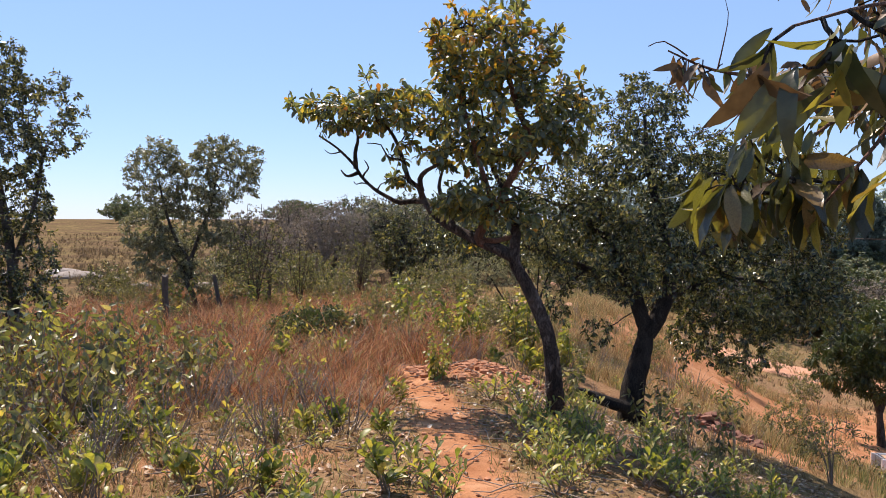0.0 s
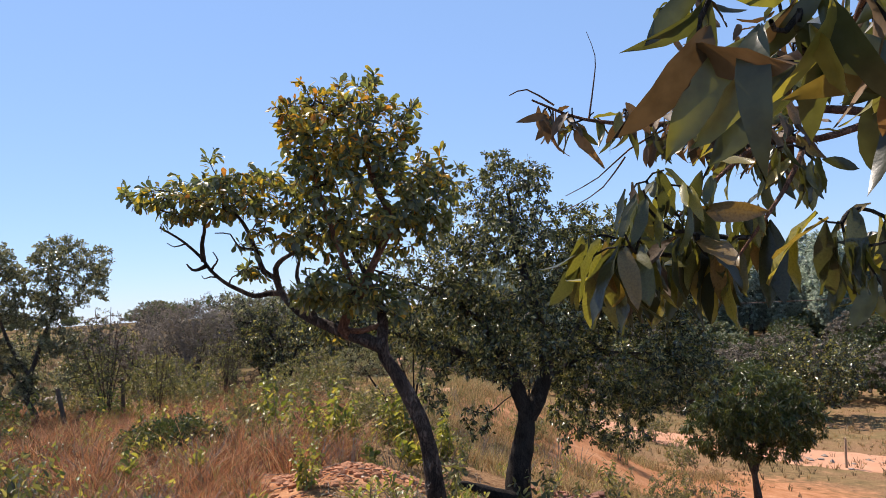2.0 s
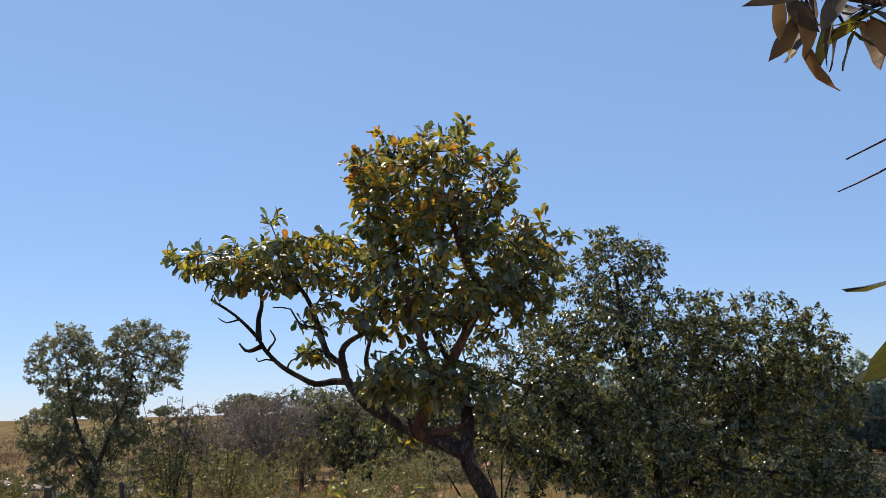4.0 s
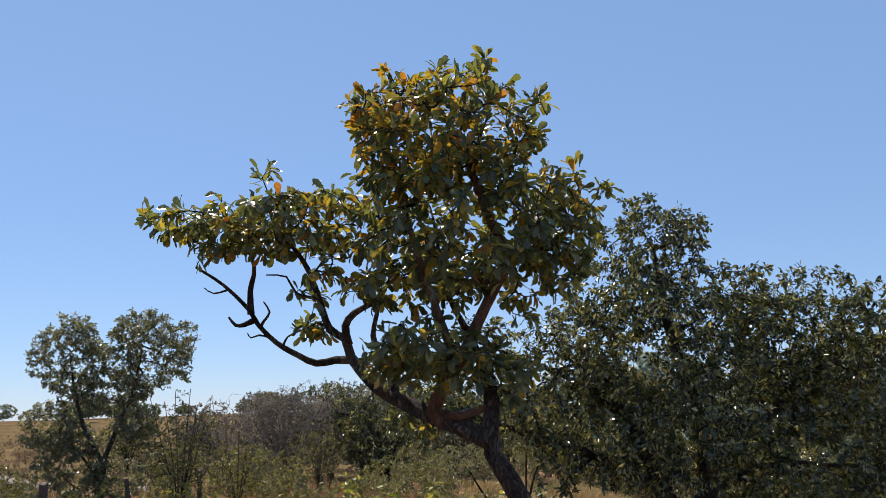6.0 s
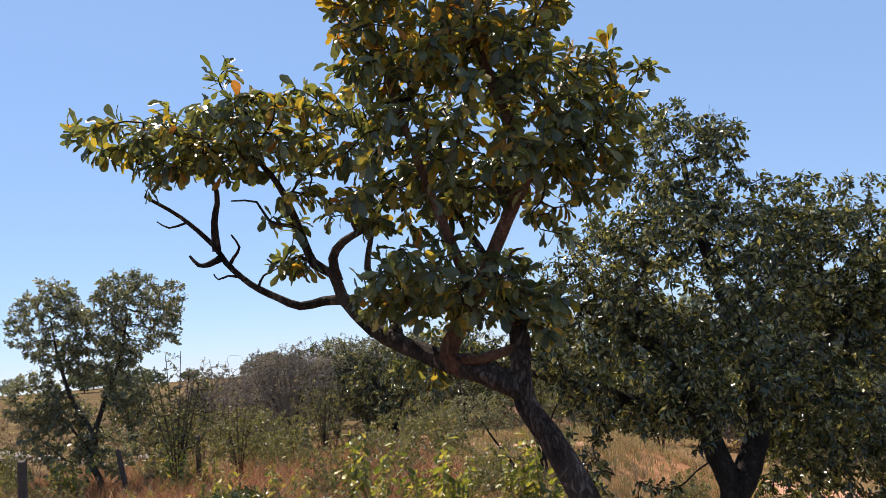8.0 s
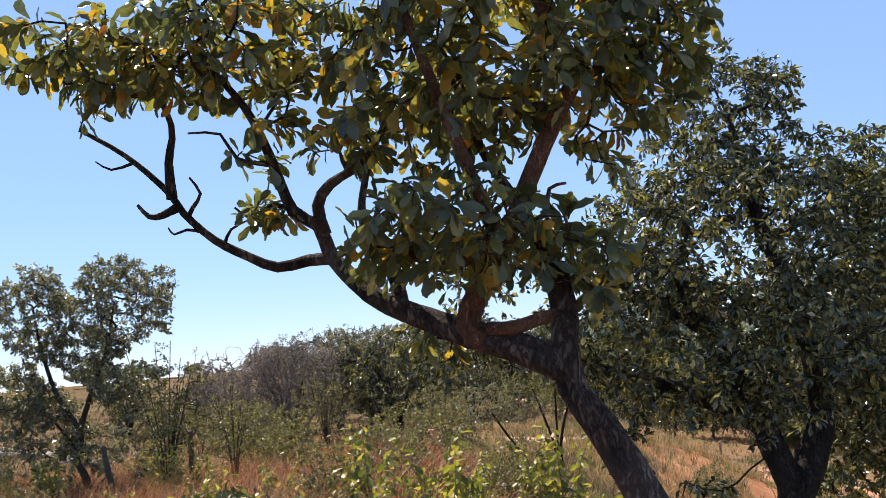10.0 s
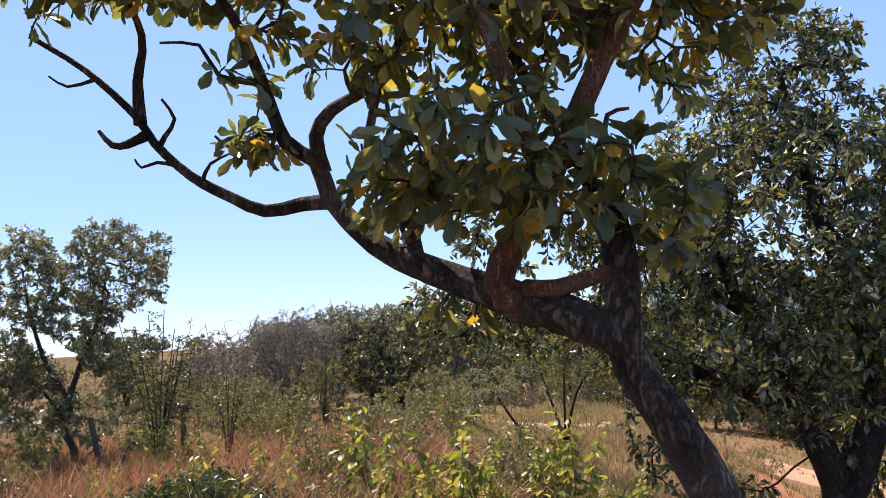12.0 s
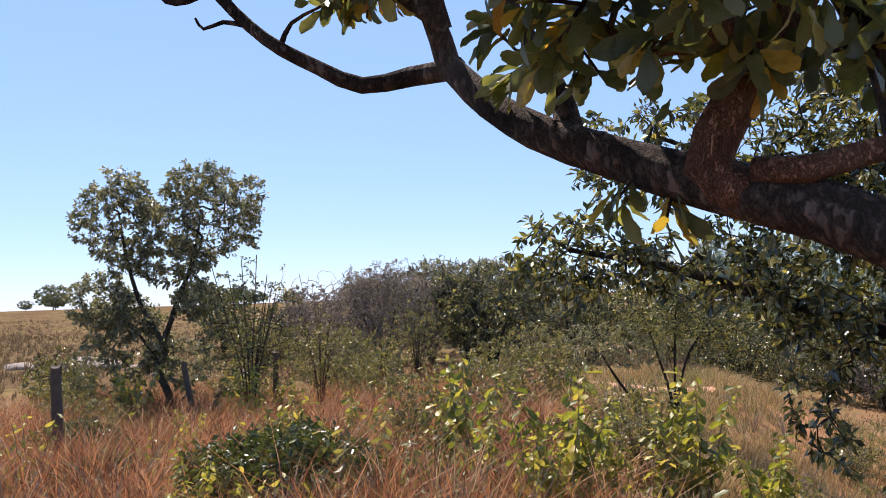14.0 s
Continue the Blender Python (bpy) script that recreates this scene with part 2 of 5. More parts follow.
ENAMEL = rough_stuff("stained_white_enamel", [(0.25, (0.40, 0.37, 0.33)), (0.5, (0.62, 0.61, 0.59))], 2.5, 0.35, 0.002)
GREY_METAL = rough_stuff("dull_grey_metal", [(0.3, (0.16, 0.17, 0.18)), (0.7, (0.32, 0.33, 0.34))], 5, 0.5, 0.004, 0.5)
DRUM = rough_stuff("old_grey_drum", [(0.3, (0.045, 0.045, 0.045)), (0.7, (0.11, 0.105, 0.10))], 5, 0.75, 0.004)
DARK = rough_stuff("dark_rubber", [(0.3, (0.02, 0.02, 0.02)), (0.7, (0.05, 0.05, 0.05))], 5, 0.7)
WATER = rough_stuff("murky_water", [(0.3, (0.10, 0.09, 0.06)), (0.7, (0.16, 0.15, 0.10))], 3, 0.06, 0.001)
WIRE = rough_stuff("rusty_wire", [(0.3, (0.05, 0.035, 0.028)), (0.7, (0.13, 0.09, 0.07))], 5, 0.8, 0.001, 0.0, 0.2)


# ---- tools for building ----
def ground(x, y):
    """Height of the ground: it falls gently ahead and more steeply to the yard and the road, and rises again far off."""
    x, y = np.asarray(x, float), np.asarray(y, float)
    def ease(a, b, v):
        u = np.clip((v - a) / (b - a), 0, 1)
        return u * u * (3 - 2 * u)
    yy = 30 - np.logaddexp(0, (30 - y) / 4) * 4
    r = np.hypot(x, y)
    edge = 1.2 + 4.5 * ease(20, 31, y) * (1 - ease(7.5, 14, x)) * (1 - ease(38, 60, y))
    drop = 0.41 * 0.5 * np.logaddexp(0, (x - edge) / 0.5)
    drop = 6.6 * np.tanh(drop / 6.6) * (1 - ease(70, 200, r))
    mound = 0.22 * np.exp(-((x - 0.7) ** 2 / 1.2 + (y - 11.6) ** 2 / 0.8))
    rough = 0.03 * np.sin(1.9 * x + 0.7 * y) * np.sin(1.3 * y - 0.6 * x) + 0.015 * np.sin(5.1 * x - 2.2 * y) * np.sin(4.3 * y + 1.1 * x)
    hollow = 0.5 * np.exp(-((x - 2.75) ** 2 / 1.6 + (y - 13.2) ** 2 / 3.0))
    return -0.055 * np.maximum(yy, -15) + ease(40, 170, r) * 2.75 - drop + mound + rough - hollow


def gz(x, y):
    return float(ground(x, y))


def mesh_of(name, verts, faces, materials, smooth=False, index=None):
    me = bpy.data.meshes.new(name)
    me.from_pydata(np.asarray(verts).tolist(), [], faces if isinstance(faces, list) else faces.tolist())
    for m in materials if isinstance(materials, (list, tuple)) else [materials]:
        me.materials.append(m)
    if smooth:
        me.polygons.foreach_set("use_smooth", np.ones(len(me.polygons), bool))
    if index is not None:
        me.polygons.foreach_set("material_index", np.asarray(index, np.int32))
    me.update()
    return me


def thing(name, label, category, at=(0, 0, 0), group="", kind="", data=None):
    ob = tagged(new(name, data), label, category, group, kind)
    ob.location = at
    return ob


def part(name, me, parent, label="", kind=""):
    ob = tagged(new(name, me), label, kind=kind)
    ob.parent = parent
    return ob


def from_bm(name, bm, material, smooth=False):
    me = bpy.data.meshes.new(name)
    bm.to_mesh(me)
    bm.free()
    me.materials.append(material)
    if smooth:
        me.polygons.foreach_set("use_smooth", np.ones(len(me.polygons), bool))
    return me


def unit(v):
    return v / np.maximum(np.linalg.norm(v, axis=-1, keepdims=True), 1e-9)


def spline(points, step):
    """A smooth line through the points, with a place about every step metres."""
    p = np.asarray(points, float)
    q = np.vstack([2 * p[0] - p[1], p, 2 * p[-1] - p[-2]])
    out = []
    for i in range(1, len(q) - 2):
        n = max(2, int(np.linalg.norm(q[i + 1] - q[i]) / step))
        t = np.linspace(0, 1, n, endpoint=False)[:, None]
        a, b, c, d = q[i - 1], q[i], q[i + 1], q[i + 2]
        out.append(0.5 * (2 * b + (c - a) * t + (2 * a - 5 * b + 4 * c - d) * t ** 2 + (3 * b - a - 3 * c + d) * t ** 3))
    return np.vstack([*out, p[-1:]])


def tube(points, radii, sides, rng=None, uneven=0.0):
    """Verts and faces of a tapering tube along points."""
    p = np.asarray(points, float)
    t = unit(np.gradient(p, axis=0))
    ref = np.array([0.0, 0, 1]) if abs(t[0][2]) < 0.85 else np.array([1.0, 0, 0])
    us, u = [], unit(np.cross(t[0], ref))
    for d in t:
        u = unit(u - d * np.dot(u, d))
        us.append(u)
    us = np.array(us)
    ws = np.cross(t, us)
    a = np.linspace(0, 2 * np.pi, sides, endpoint=False)
    r = np.asarray(radii, float)[:, None] * np.ones(sides)
    if uneven and rng is not None:
        ph = rng.uniform(0, 6.28, 4)
        k = np.arange(len(p))[:, None]
        r = r * (1 + uneven * (0.5 * np.sin(2 * a + ph[0] + 0.21 * k) + 0.35 * np.sin(3 * a + ph[1] - 0.33 * k) + 0.3 * np.sin(0.5 * k + ph[2]) + 0.5 * rng.uniform(-1, 1, r.shape)))
    v = p[:, None] + r[..., None] * (np.cos(a)[:, None] * us[:, None] + np.sin(a)[:, None] * ws[:, None])
    n = len(p)
    i, j = np.meshgrid(np.arange(n - 1), np.arange(sides), indexing="ij")
    k = (j + 1) % sides
    f = np.stack([i * sides + j, i * sides + k, (i + 1) * sides + k, (i + 1) * sides + j], -1).reshape(-1, 4)
    return v.reshape(-1, 3), f


def leaf_mesh(name, pos, way, nrm, length, width, materials, index=None, fine=True, curl=0.18, fold=0.25, seed=7):
    """Many leaves in one mesh. fine: a bent blade with a folded midrib; else a small folded lozenge."""
    lr = np.random.default_rng(seed)
    curl = curl * lr.uniform(0.2, 2.2, len(pos))[:, None] if len(pos) > 1 else curl
    turn = lr.normal(size=(len(pos), 1)) * 0.5
    way = unit(way)
    side = unit(np.cross(way, nrm))
    up = np.cross(side, way)
    L, W = length[:, None, None], width[:, None, None]
    if fine >= 2:
        t0 = np.array([0.0, 0.14, 0.32, 0.52, 0.72, 0.88, 1.0])
        h0 = np.array([0.05, 0.28, 0.56, 0.85, 1.0, 0.82, 0.22] if fine == 2 else [0.06, 0.5, 0.85, 1.0, 0.88, 0.5, 0.0])
        wave = np.array([0, 0.5, -0.3, 0.6, -0.2, 0.5, 0])
        shape = np.vstack([[(-h, t, 1 + w), (0, t, 0), (h, t, 1 - w)] for h, t, w in zip(h0, t0, wave)])
        loc = [q for i in range(0, 18, 3) for q in ((i, i + 1, i + 4, i + 3), (i + 1, i + 2, i + 5, i + 4))]
    elif fine:
        shape = np.array([(0, 0, 0), (-0.62, 0.33, 1), (0, 0.3, 0), (0.62, 0.33, 1), (-1, 0.68, 1), (0, 0.68, 0), (1, 0.68, 1), (0, 1, 0)], float)
        loc = [(0, 2, 1), (0, 3, 2), (1, 2, 5, 4), (2, 3, 6, 5), (4, 5, 7), (5, 6, 7)]
    else:
        shape = np.array([(0, 0, 0), (-1, 0.55, 1), (0, 1, 0), (1, 0.55, 1)], float)
        loc = [(0, 2, 1), (0, 3, 2)]
    s, t, f = shape[:, 0], shape[:, 1], shape[:, 2]
    bend = curl * L[:, 0] * (t ** 2)[None]
    xs, zs = s[None] * W[:, 0] * 0.5, fold * W[:, 0] * 0.5 * f[None]
    ca, sa = np.cos(turn * t[None]), np.sin(turn * t[None])
    xs, zs = xs * ca - zs * sa, xs * sa + zs * ca
    along = t[None] * L[:, 0] * (1 - 0.35 * np.minimum(np.abs(curl), 0.8) * t[None])
    v = pos[:, None] + xs[..., None] * side[:, None] + along[..., None] * way[:, None] + (zs - bend)[..., None] * up[:, None]
    k = len(shape)
    base = np.arange(len(pos)) * k
    faces = []
    idx = [] if index is not None else None
    for q in loc:
        faces += (base[:, None] + np.array(q)[None]).tolist()
        if idx is not None:
            idx.append(index)
    return mesh_of(name, v.reshape(-1, 3), faces, materials, bool(fine), None if idx is None else np.concatenate(idx))


def rosettes(rng, centers, axes, n, size, spread=1.0, droop=0.3, gap=0.05, back=0.12):
    """Leaves round the ends of twigs: places, ways, normals, lengths, and each leaf's twig."""
    m = len(centers)
    own = np.repeat(np.arange(m), n)
    c, a = centers[own], unit(axes)[own]
    ref = unit(rng.normal(size=(len(own), 3)))
    r = unit(np.cross(a, ref))
    open_ = rng.uniform(0.25, 1.0, len(own))[:, None] * spread
    if callable(droop):
        droop = droop(c)[:, None]
    way = unit(a * np.cos(open_ * 1.5) + r * np.sin(open_ * 1.5) + np.array([0, 0, -1.0]) * droop * rng.uniform(0.2, 1.3, (len(own), 1)))
    pos = c - a * rng.uniform(0, back, (len(own), 1)) * open_ + r * 0.01 + rng.normal(size=c.shape) * gap * 0.3
    nrm = unit(np.cross(np.cross(way, a + np.array([0, 0, 0.6])), way) + rng.normal(size=c.shape) * 0.35)
    length = rng.uniform(0.65, 1.15, len(own)) * (size(c) if callable(size) else size)
    return pos, way, nrm, length, own


def blobs(rng, shapes, n, apart, shell=0.45):
    """Twig ends inside a union of ellipsoids (centre, radii), kept apart, thicker towards the outside."""
    vol = np.array([s[1][0] * s[1][1] * s[1][2] for s in shapes]) ** 0.75
    pick = rng.choice(len(shapes), n * 6, p=vol / vol.sum())
    d = unit(rng.normal(size=(n * 6, 3)))
    u = rng.uniform(0, 1, (n * 6, 1)) ** (1 / 3)
    u = shell + (1 - shell) * u
    c = np.array([s[0] for s in shapes])[pick]
    rad = np.array([s[1] for s in shapes])[pick]
    wob = 1 + 0.14 * np.sin(d[:, :1] * 5 + c[:, :1]) * np.sin(d[:, 2:] * 4 + c[:, 1:2] * 3)
    pts = c + d * u * rad * wob
    kept = np.empty((n, 3))
    k = 0
    for p in pts:
        if k == n:
            break
        if k == 0 or ((kept[:k] - p) ** 2).sum(1).min() > apart ** 2:
            kept[k] = p
            k += 1
    return kept[:k]


def grow(rng, limbs, ends, tip=0.004, power=0.42, step=0.14, sag=0.0):
    """Joins each twig end to the nearest limb or twig by a bent twig. Returns limb lines, twig lines, and the way each end points."""
    lines = []
    nodes, ways, owner = [], [], []
    for li, (pts, r0, r1) in enumerate(limbs):
        p = spline(pts, 0.07)
        t = np.linspace(0, 1, len(p))
        lines.append((p, r0 + (r1 - r0) * t ** 0.8))
        first = 0 if li else int(len(p) * 0.45)
        nodes.append(p[first:])
        ways.append(unit(np.gradient(p, axis=0))[first:])
    N = np.vstack(nodes)
    T = np.vstack(ways)
    cap = len(N) + len(ends) * 14 + 64
    P, W = np.zeros((cap, 3)), np.zeros((cap, 3))
    up, cnt = np.full(cap, -1), np.zeros(cap)
    k = len(N)
    P[:k], W[:k] = N, T
    base_k = k
    best = np.array([((N - e) ** 2).sum(1).min() for e in ends])
    chains, tips = [], np.zeros((len(ends), 3))
    for e in np.argsort(best):
        c = ends[e]
        d2 = ((P[:k] - c) ** 2).sum(1)
        j = int(np.argmin(d2))
        dist = math.sqrt(d2[j])
        n = min(12, max(2, int(dist / step)))
        a = P[j]
        out = unit(c - a)
        p1 = a + (W[j] * 0.45 + out * 0.3) * dist * 0.7 + rng.normal(size=3) * dist * 0.06
        p2 = c - unit(out + np.array([0, 0, 0.55 - sag])) * dist * 0.3 + rng.normal(size=3) * dist * 0.05
        t = np.linspace(0, 1, n + 1)[1:, None]
        q = (1 - t) ** 3 * a + 3 * (1 - t) ** 2 * t * p1 + 3 * (1 - t) * t ** 2 * p2 + t ** 3 * c
        idx = list(range(k, k + n))
        P[idx] = q
        g = unit(np.diff(np.vstack([a[None], q]), axis=0))
        W[idx] = g
        up[k] = j
        up[k + 1:k + n] = idx[:-1]
        k += n
        cnt[k - 1] += 1
        chains.append((j, idx))
        tips[e] = g[-1]
    for i in range(k - 1, base_k - 1, -1):
        if up[i] >= 0:
            cnt[up[i]] += cnt[i]
    twigs = []
    for j, idx in chains:
        r = tip * np.maximum(cnt[idx], 1) ** power
        twigs.append((np.vstack([P[j][None], P[idx]]), np.concatenate([[r[0]], r])))
    return lines, twigs, tips


def wood(name, lines, sides, material, rng=None, uneven=0.0):
    V, F, k = [], [], 0
    for p, r in lines:
        v, f = tube(p, r, sides, rng, uneven)
        V.append(v)
        F.append(f + k)
        k += len(v)
    return mesh_of(name, np.vstack(V), np.vstack(F), material, True)


def tree(name, label, seed, limbs, shapes, ends, apart, leaf, bark, n_leaf, size, aspect=0.4, fine=True, droop=0.3, spread=1.0, shell=0.45,
         tip=0.004, power=0.42, back=0.12, singles=0, near=None, yellow=None, alt=None, category="tree", group="", extra=None, uneven=0.1, sag=0.0, curl=0.18, red=()):
    """A tree or shrub: trunk, limbs, twigs and a crown of many leaves; places are in the world, the thing's origin is at its base."""
    rng = np.random.default_rng(seed)
    base = np.array(limbs[0][0][0], float)
    home = thing(name, label, category, base, group)
    e = blobs(rng, shapes, ends, apart, shell)
    if extra is not None:
        e = np.vstack([e, np.asarray(extra, float)])
    lines, twigs, tips = grow(rng, limbs, e, tip, power, sag=sag)
    for i, (p, r) in enumerate(lines):
        part("trunk" if i == 0 else "limb", wood("wood", [(p - base, r)], 22 if r[0] > 0.05 else 8, BARK_RED if i in red else bark, rng, uneven), home)
    part("twig_mass", wood("twigs", [(p - base, r) for p, r in twigs], 5 if fine else 4, bark), home, kind="stuff")
    pos, way, nrm, length, own = rosettes(rng, e, tips, n_leaf, size, spread, droop, back=back)
    width = length * aspect * rng.uniform(0.8, 1.2, len(length))
    index = np.zeros(len(pos), int)
    mats = [leaf]
    if alt is not None:
        mats.append(alt)
        p_alt = yellow(e, rng)
        index = (rng.uniform(0, 1, len(pos)) < p_alt[own]).astype(int)
    keep = np.ones(len(pos), bool)
    if singles:
        pick = np.argsort(((pos - np.asarray(near)) ** 2).sum(1))[:singles]
        keep[pick] = False
    crown = part("crown", leaf_mesh("crown", (pos - base)[keep], way[keep], nrm[keep], length[keep], width[keep], mats, index[keep], fine, curl), home, kind="stuff")
    if singles:
        one, zero = np.ones(1), np.zeros((1, 3))
        kinds = [[leaf_mesh("leaf", zero, np.array([[0, 1.0, 0]]), np.array([[0, 0, 1.0]]), one, one * aspect * w, [m], None, fine, c, 0.3, int(c * 100)) for w, c in ((0.9, 0.1), (1.1, 0.3), (0.95, 0.55), (1.0, 0.2))] for m in mats]
        for i in pick:
            y = Vector(unit(way[i]))
            x = y.cross(Vector(nrm[i])).normalized()
            m = Matrix((x, y, x.cross(y))).transposed().to_4x4()
            ob = part("leaf", kinds[index[i]][int(i) % 4], home)
            ob.matrix_basis = Matrix.Translation(Vector(pos[i] - base)) @ m @ Matrix.Scale(length[i], 4)
    return home


def at(x, y, dz=0.0):
    return (x, y, gz(x, y) + dz)


# ---- ground ----
def make_ground():
    u = np.linspace(-1, 1, 330)
    v = np.linspace(-0.36, 1, 400)
    xs = 14 * np.sinh(4.6 * u) / math.sinh(1.0) / 3.2
    ys = 9 + 14 * np.sinh(4.7 * v) / math.sinh(1.0) / 2.6
    X, Y = np.meshgrid(xs, ys)
    Z = ground(X, Y)
    V = np.stack([X, Y, Z], -1).reshape(-1, 3)
    w, h = len(xs), len(ys)
    i, j = np.meshgrid(np.arange(h - 1), np.arange(w - 1), indexing="ij")
    F = np.stack([i * w + j, i * w + j + 1, (i + 1) * w + j + 1, (i + 1) * w + j], -1).reshape(-1, 4)
    me = mesh_of("ground", V, F, SOIL, True)
    # bare soil: the foot path, the dug bank, the yard
    line = spline([(0.45, 3), (0.3, 5), (0.12, 7.6), (-0.1, 9.5), (-0.5, 11.4), (-0.9, 14)], 0.2)
    d = np.full(len(V), 9.0)
    for q in line:
        d = np.minimum(d, np.hypot(V[:, 0] - q[0], V[:, 1] - q[1]))
    bare = np.clip(1 - d / 0.55, 0, 1) * 0.7
    for cx, cy, rx, ry, k in ((0.5, 11.4, 1.3, 0.6, 0.55), (13.5, 25, 8, 8.5, 0.75), (7.5, 21, 3, 3, 0.4), (5.6, 15.4, 1.6, 1.2, 0.6), (-1.7, 6.6, 1.0, 0.6, 0.35), (16, 30, 6, 6, 0.5), (9.0, 19.5, 2.6, 2.6, 0.55), (6.4, 16.2, 1.8, 1.3, 0.5), (10.5, 29, 3, 3, 0.4)):
        bare = np.maximum(bare, k * np.clip(1.4 - np.hypot((V[:, 0] - cx) / rx, (V[:, 1] - cy) / ry), 0, 1))
    a = me.attributes.new("bare", "FLOAT", "POINT")
    a.data.foreach_set("value", bare.astype(np.float32))
    b = me.attributes.new("turf", "FLOAT", "POINT")
    b.data.foreach_set("value", (np.clip((np.hypot(V[:, 0], V[:, 1]) - 26) / 14, 0, 1) * (1 - 0.85 * np.clip((V[:, 0] - 10) / 6, 0, 1) * np.clip((82 - V[:, 1]) / 12, 0, 1))).astype(np.float32))
    return thing("ground", "red soil with dry litter sloping down to a yard", "ground", kind="structure", data=me)


make_ground()


def strip(name, label, line, width, lift, material):
    p = spline([(*q, 0) for q in line], 1.0)
    t = unit(np.gradient(p, axis=0))
    s = np.stack([t[:, 1], -t[:, 0], t[:, 2]], -1)
    rng = np.random.default_rng(5)
    cols = []
    for k in np.linspace(-1, 1, 9):
        q = p + s * (k * width / 2) + s * rng.normal(size=(len(p), 1)) * (0.12 if abs(k) == 1 else 0)
        q[:, 2] = ground(q[:, 0], q[:, 1]) + (lift if abs(k) < 1 else -0.03) + 0.02 * math.cos(6 * k)
        cols.append(q)
    V = np.stack(cols, 1)
    n, w = V.shape[:2]
    i, j = np.meshgrid(np.arange(n - 1), np.arange(w - 1), indexing="ij")
    F = np.stack([i * w + j, i * w + j + 1, (i + 1) * w + j + 1, (i + 1) * w + j], -1).reshape(-1, 4)
    return thing(name, label, "road", kind="structure", data=mesh_of(name, V.reshape(-1, 3), F, material, True))


strip("road", "dusty red dirt road below the slope", [(70, 20), (46, 29), (32, 35), (24, 41), (17, 49), (11, 62), (8, 80)], 5.4, 0.05, ROAD)
strip("dirt_track", "narrow bare red track behind the grass", [(5.2, 29.6), (4.2, 29.3), (3.1, 29.8), (1.8, 31.8), (0.4, 35.7), (0.2, 38)], 0.9, 0.03, ROAD)


# ---- main trees ----
def yellow_top(e, rng):
    """More yellow leaves towards the top, as sunlight put into colour; low twigs yellowed."""
    low = (e[:, 2] < 1.3) | ((e[:, 0] < -0.4) & (e[:, 2] < 2.12))
    high = np.clip((e[:, 2] - 2.65) / 1.0, 0, 1) * np.clip(1.2 - 0.6 * np.abs(e[:, 0] - 0.1), 0.3, 1.2)
    return np.where(low, 0.42, 0) + np.clip(0.05 + 0.48 * high + 0.16 * rng.normal(size=len(e)) * (e[:, 2] > 2.2), 0.03, 0.85)


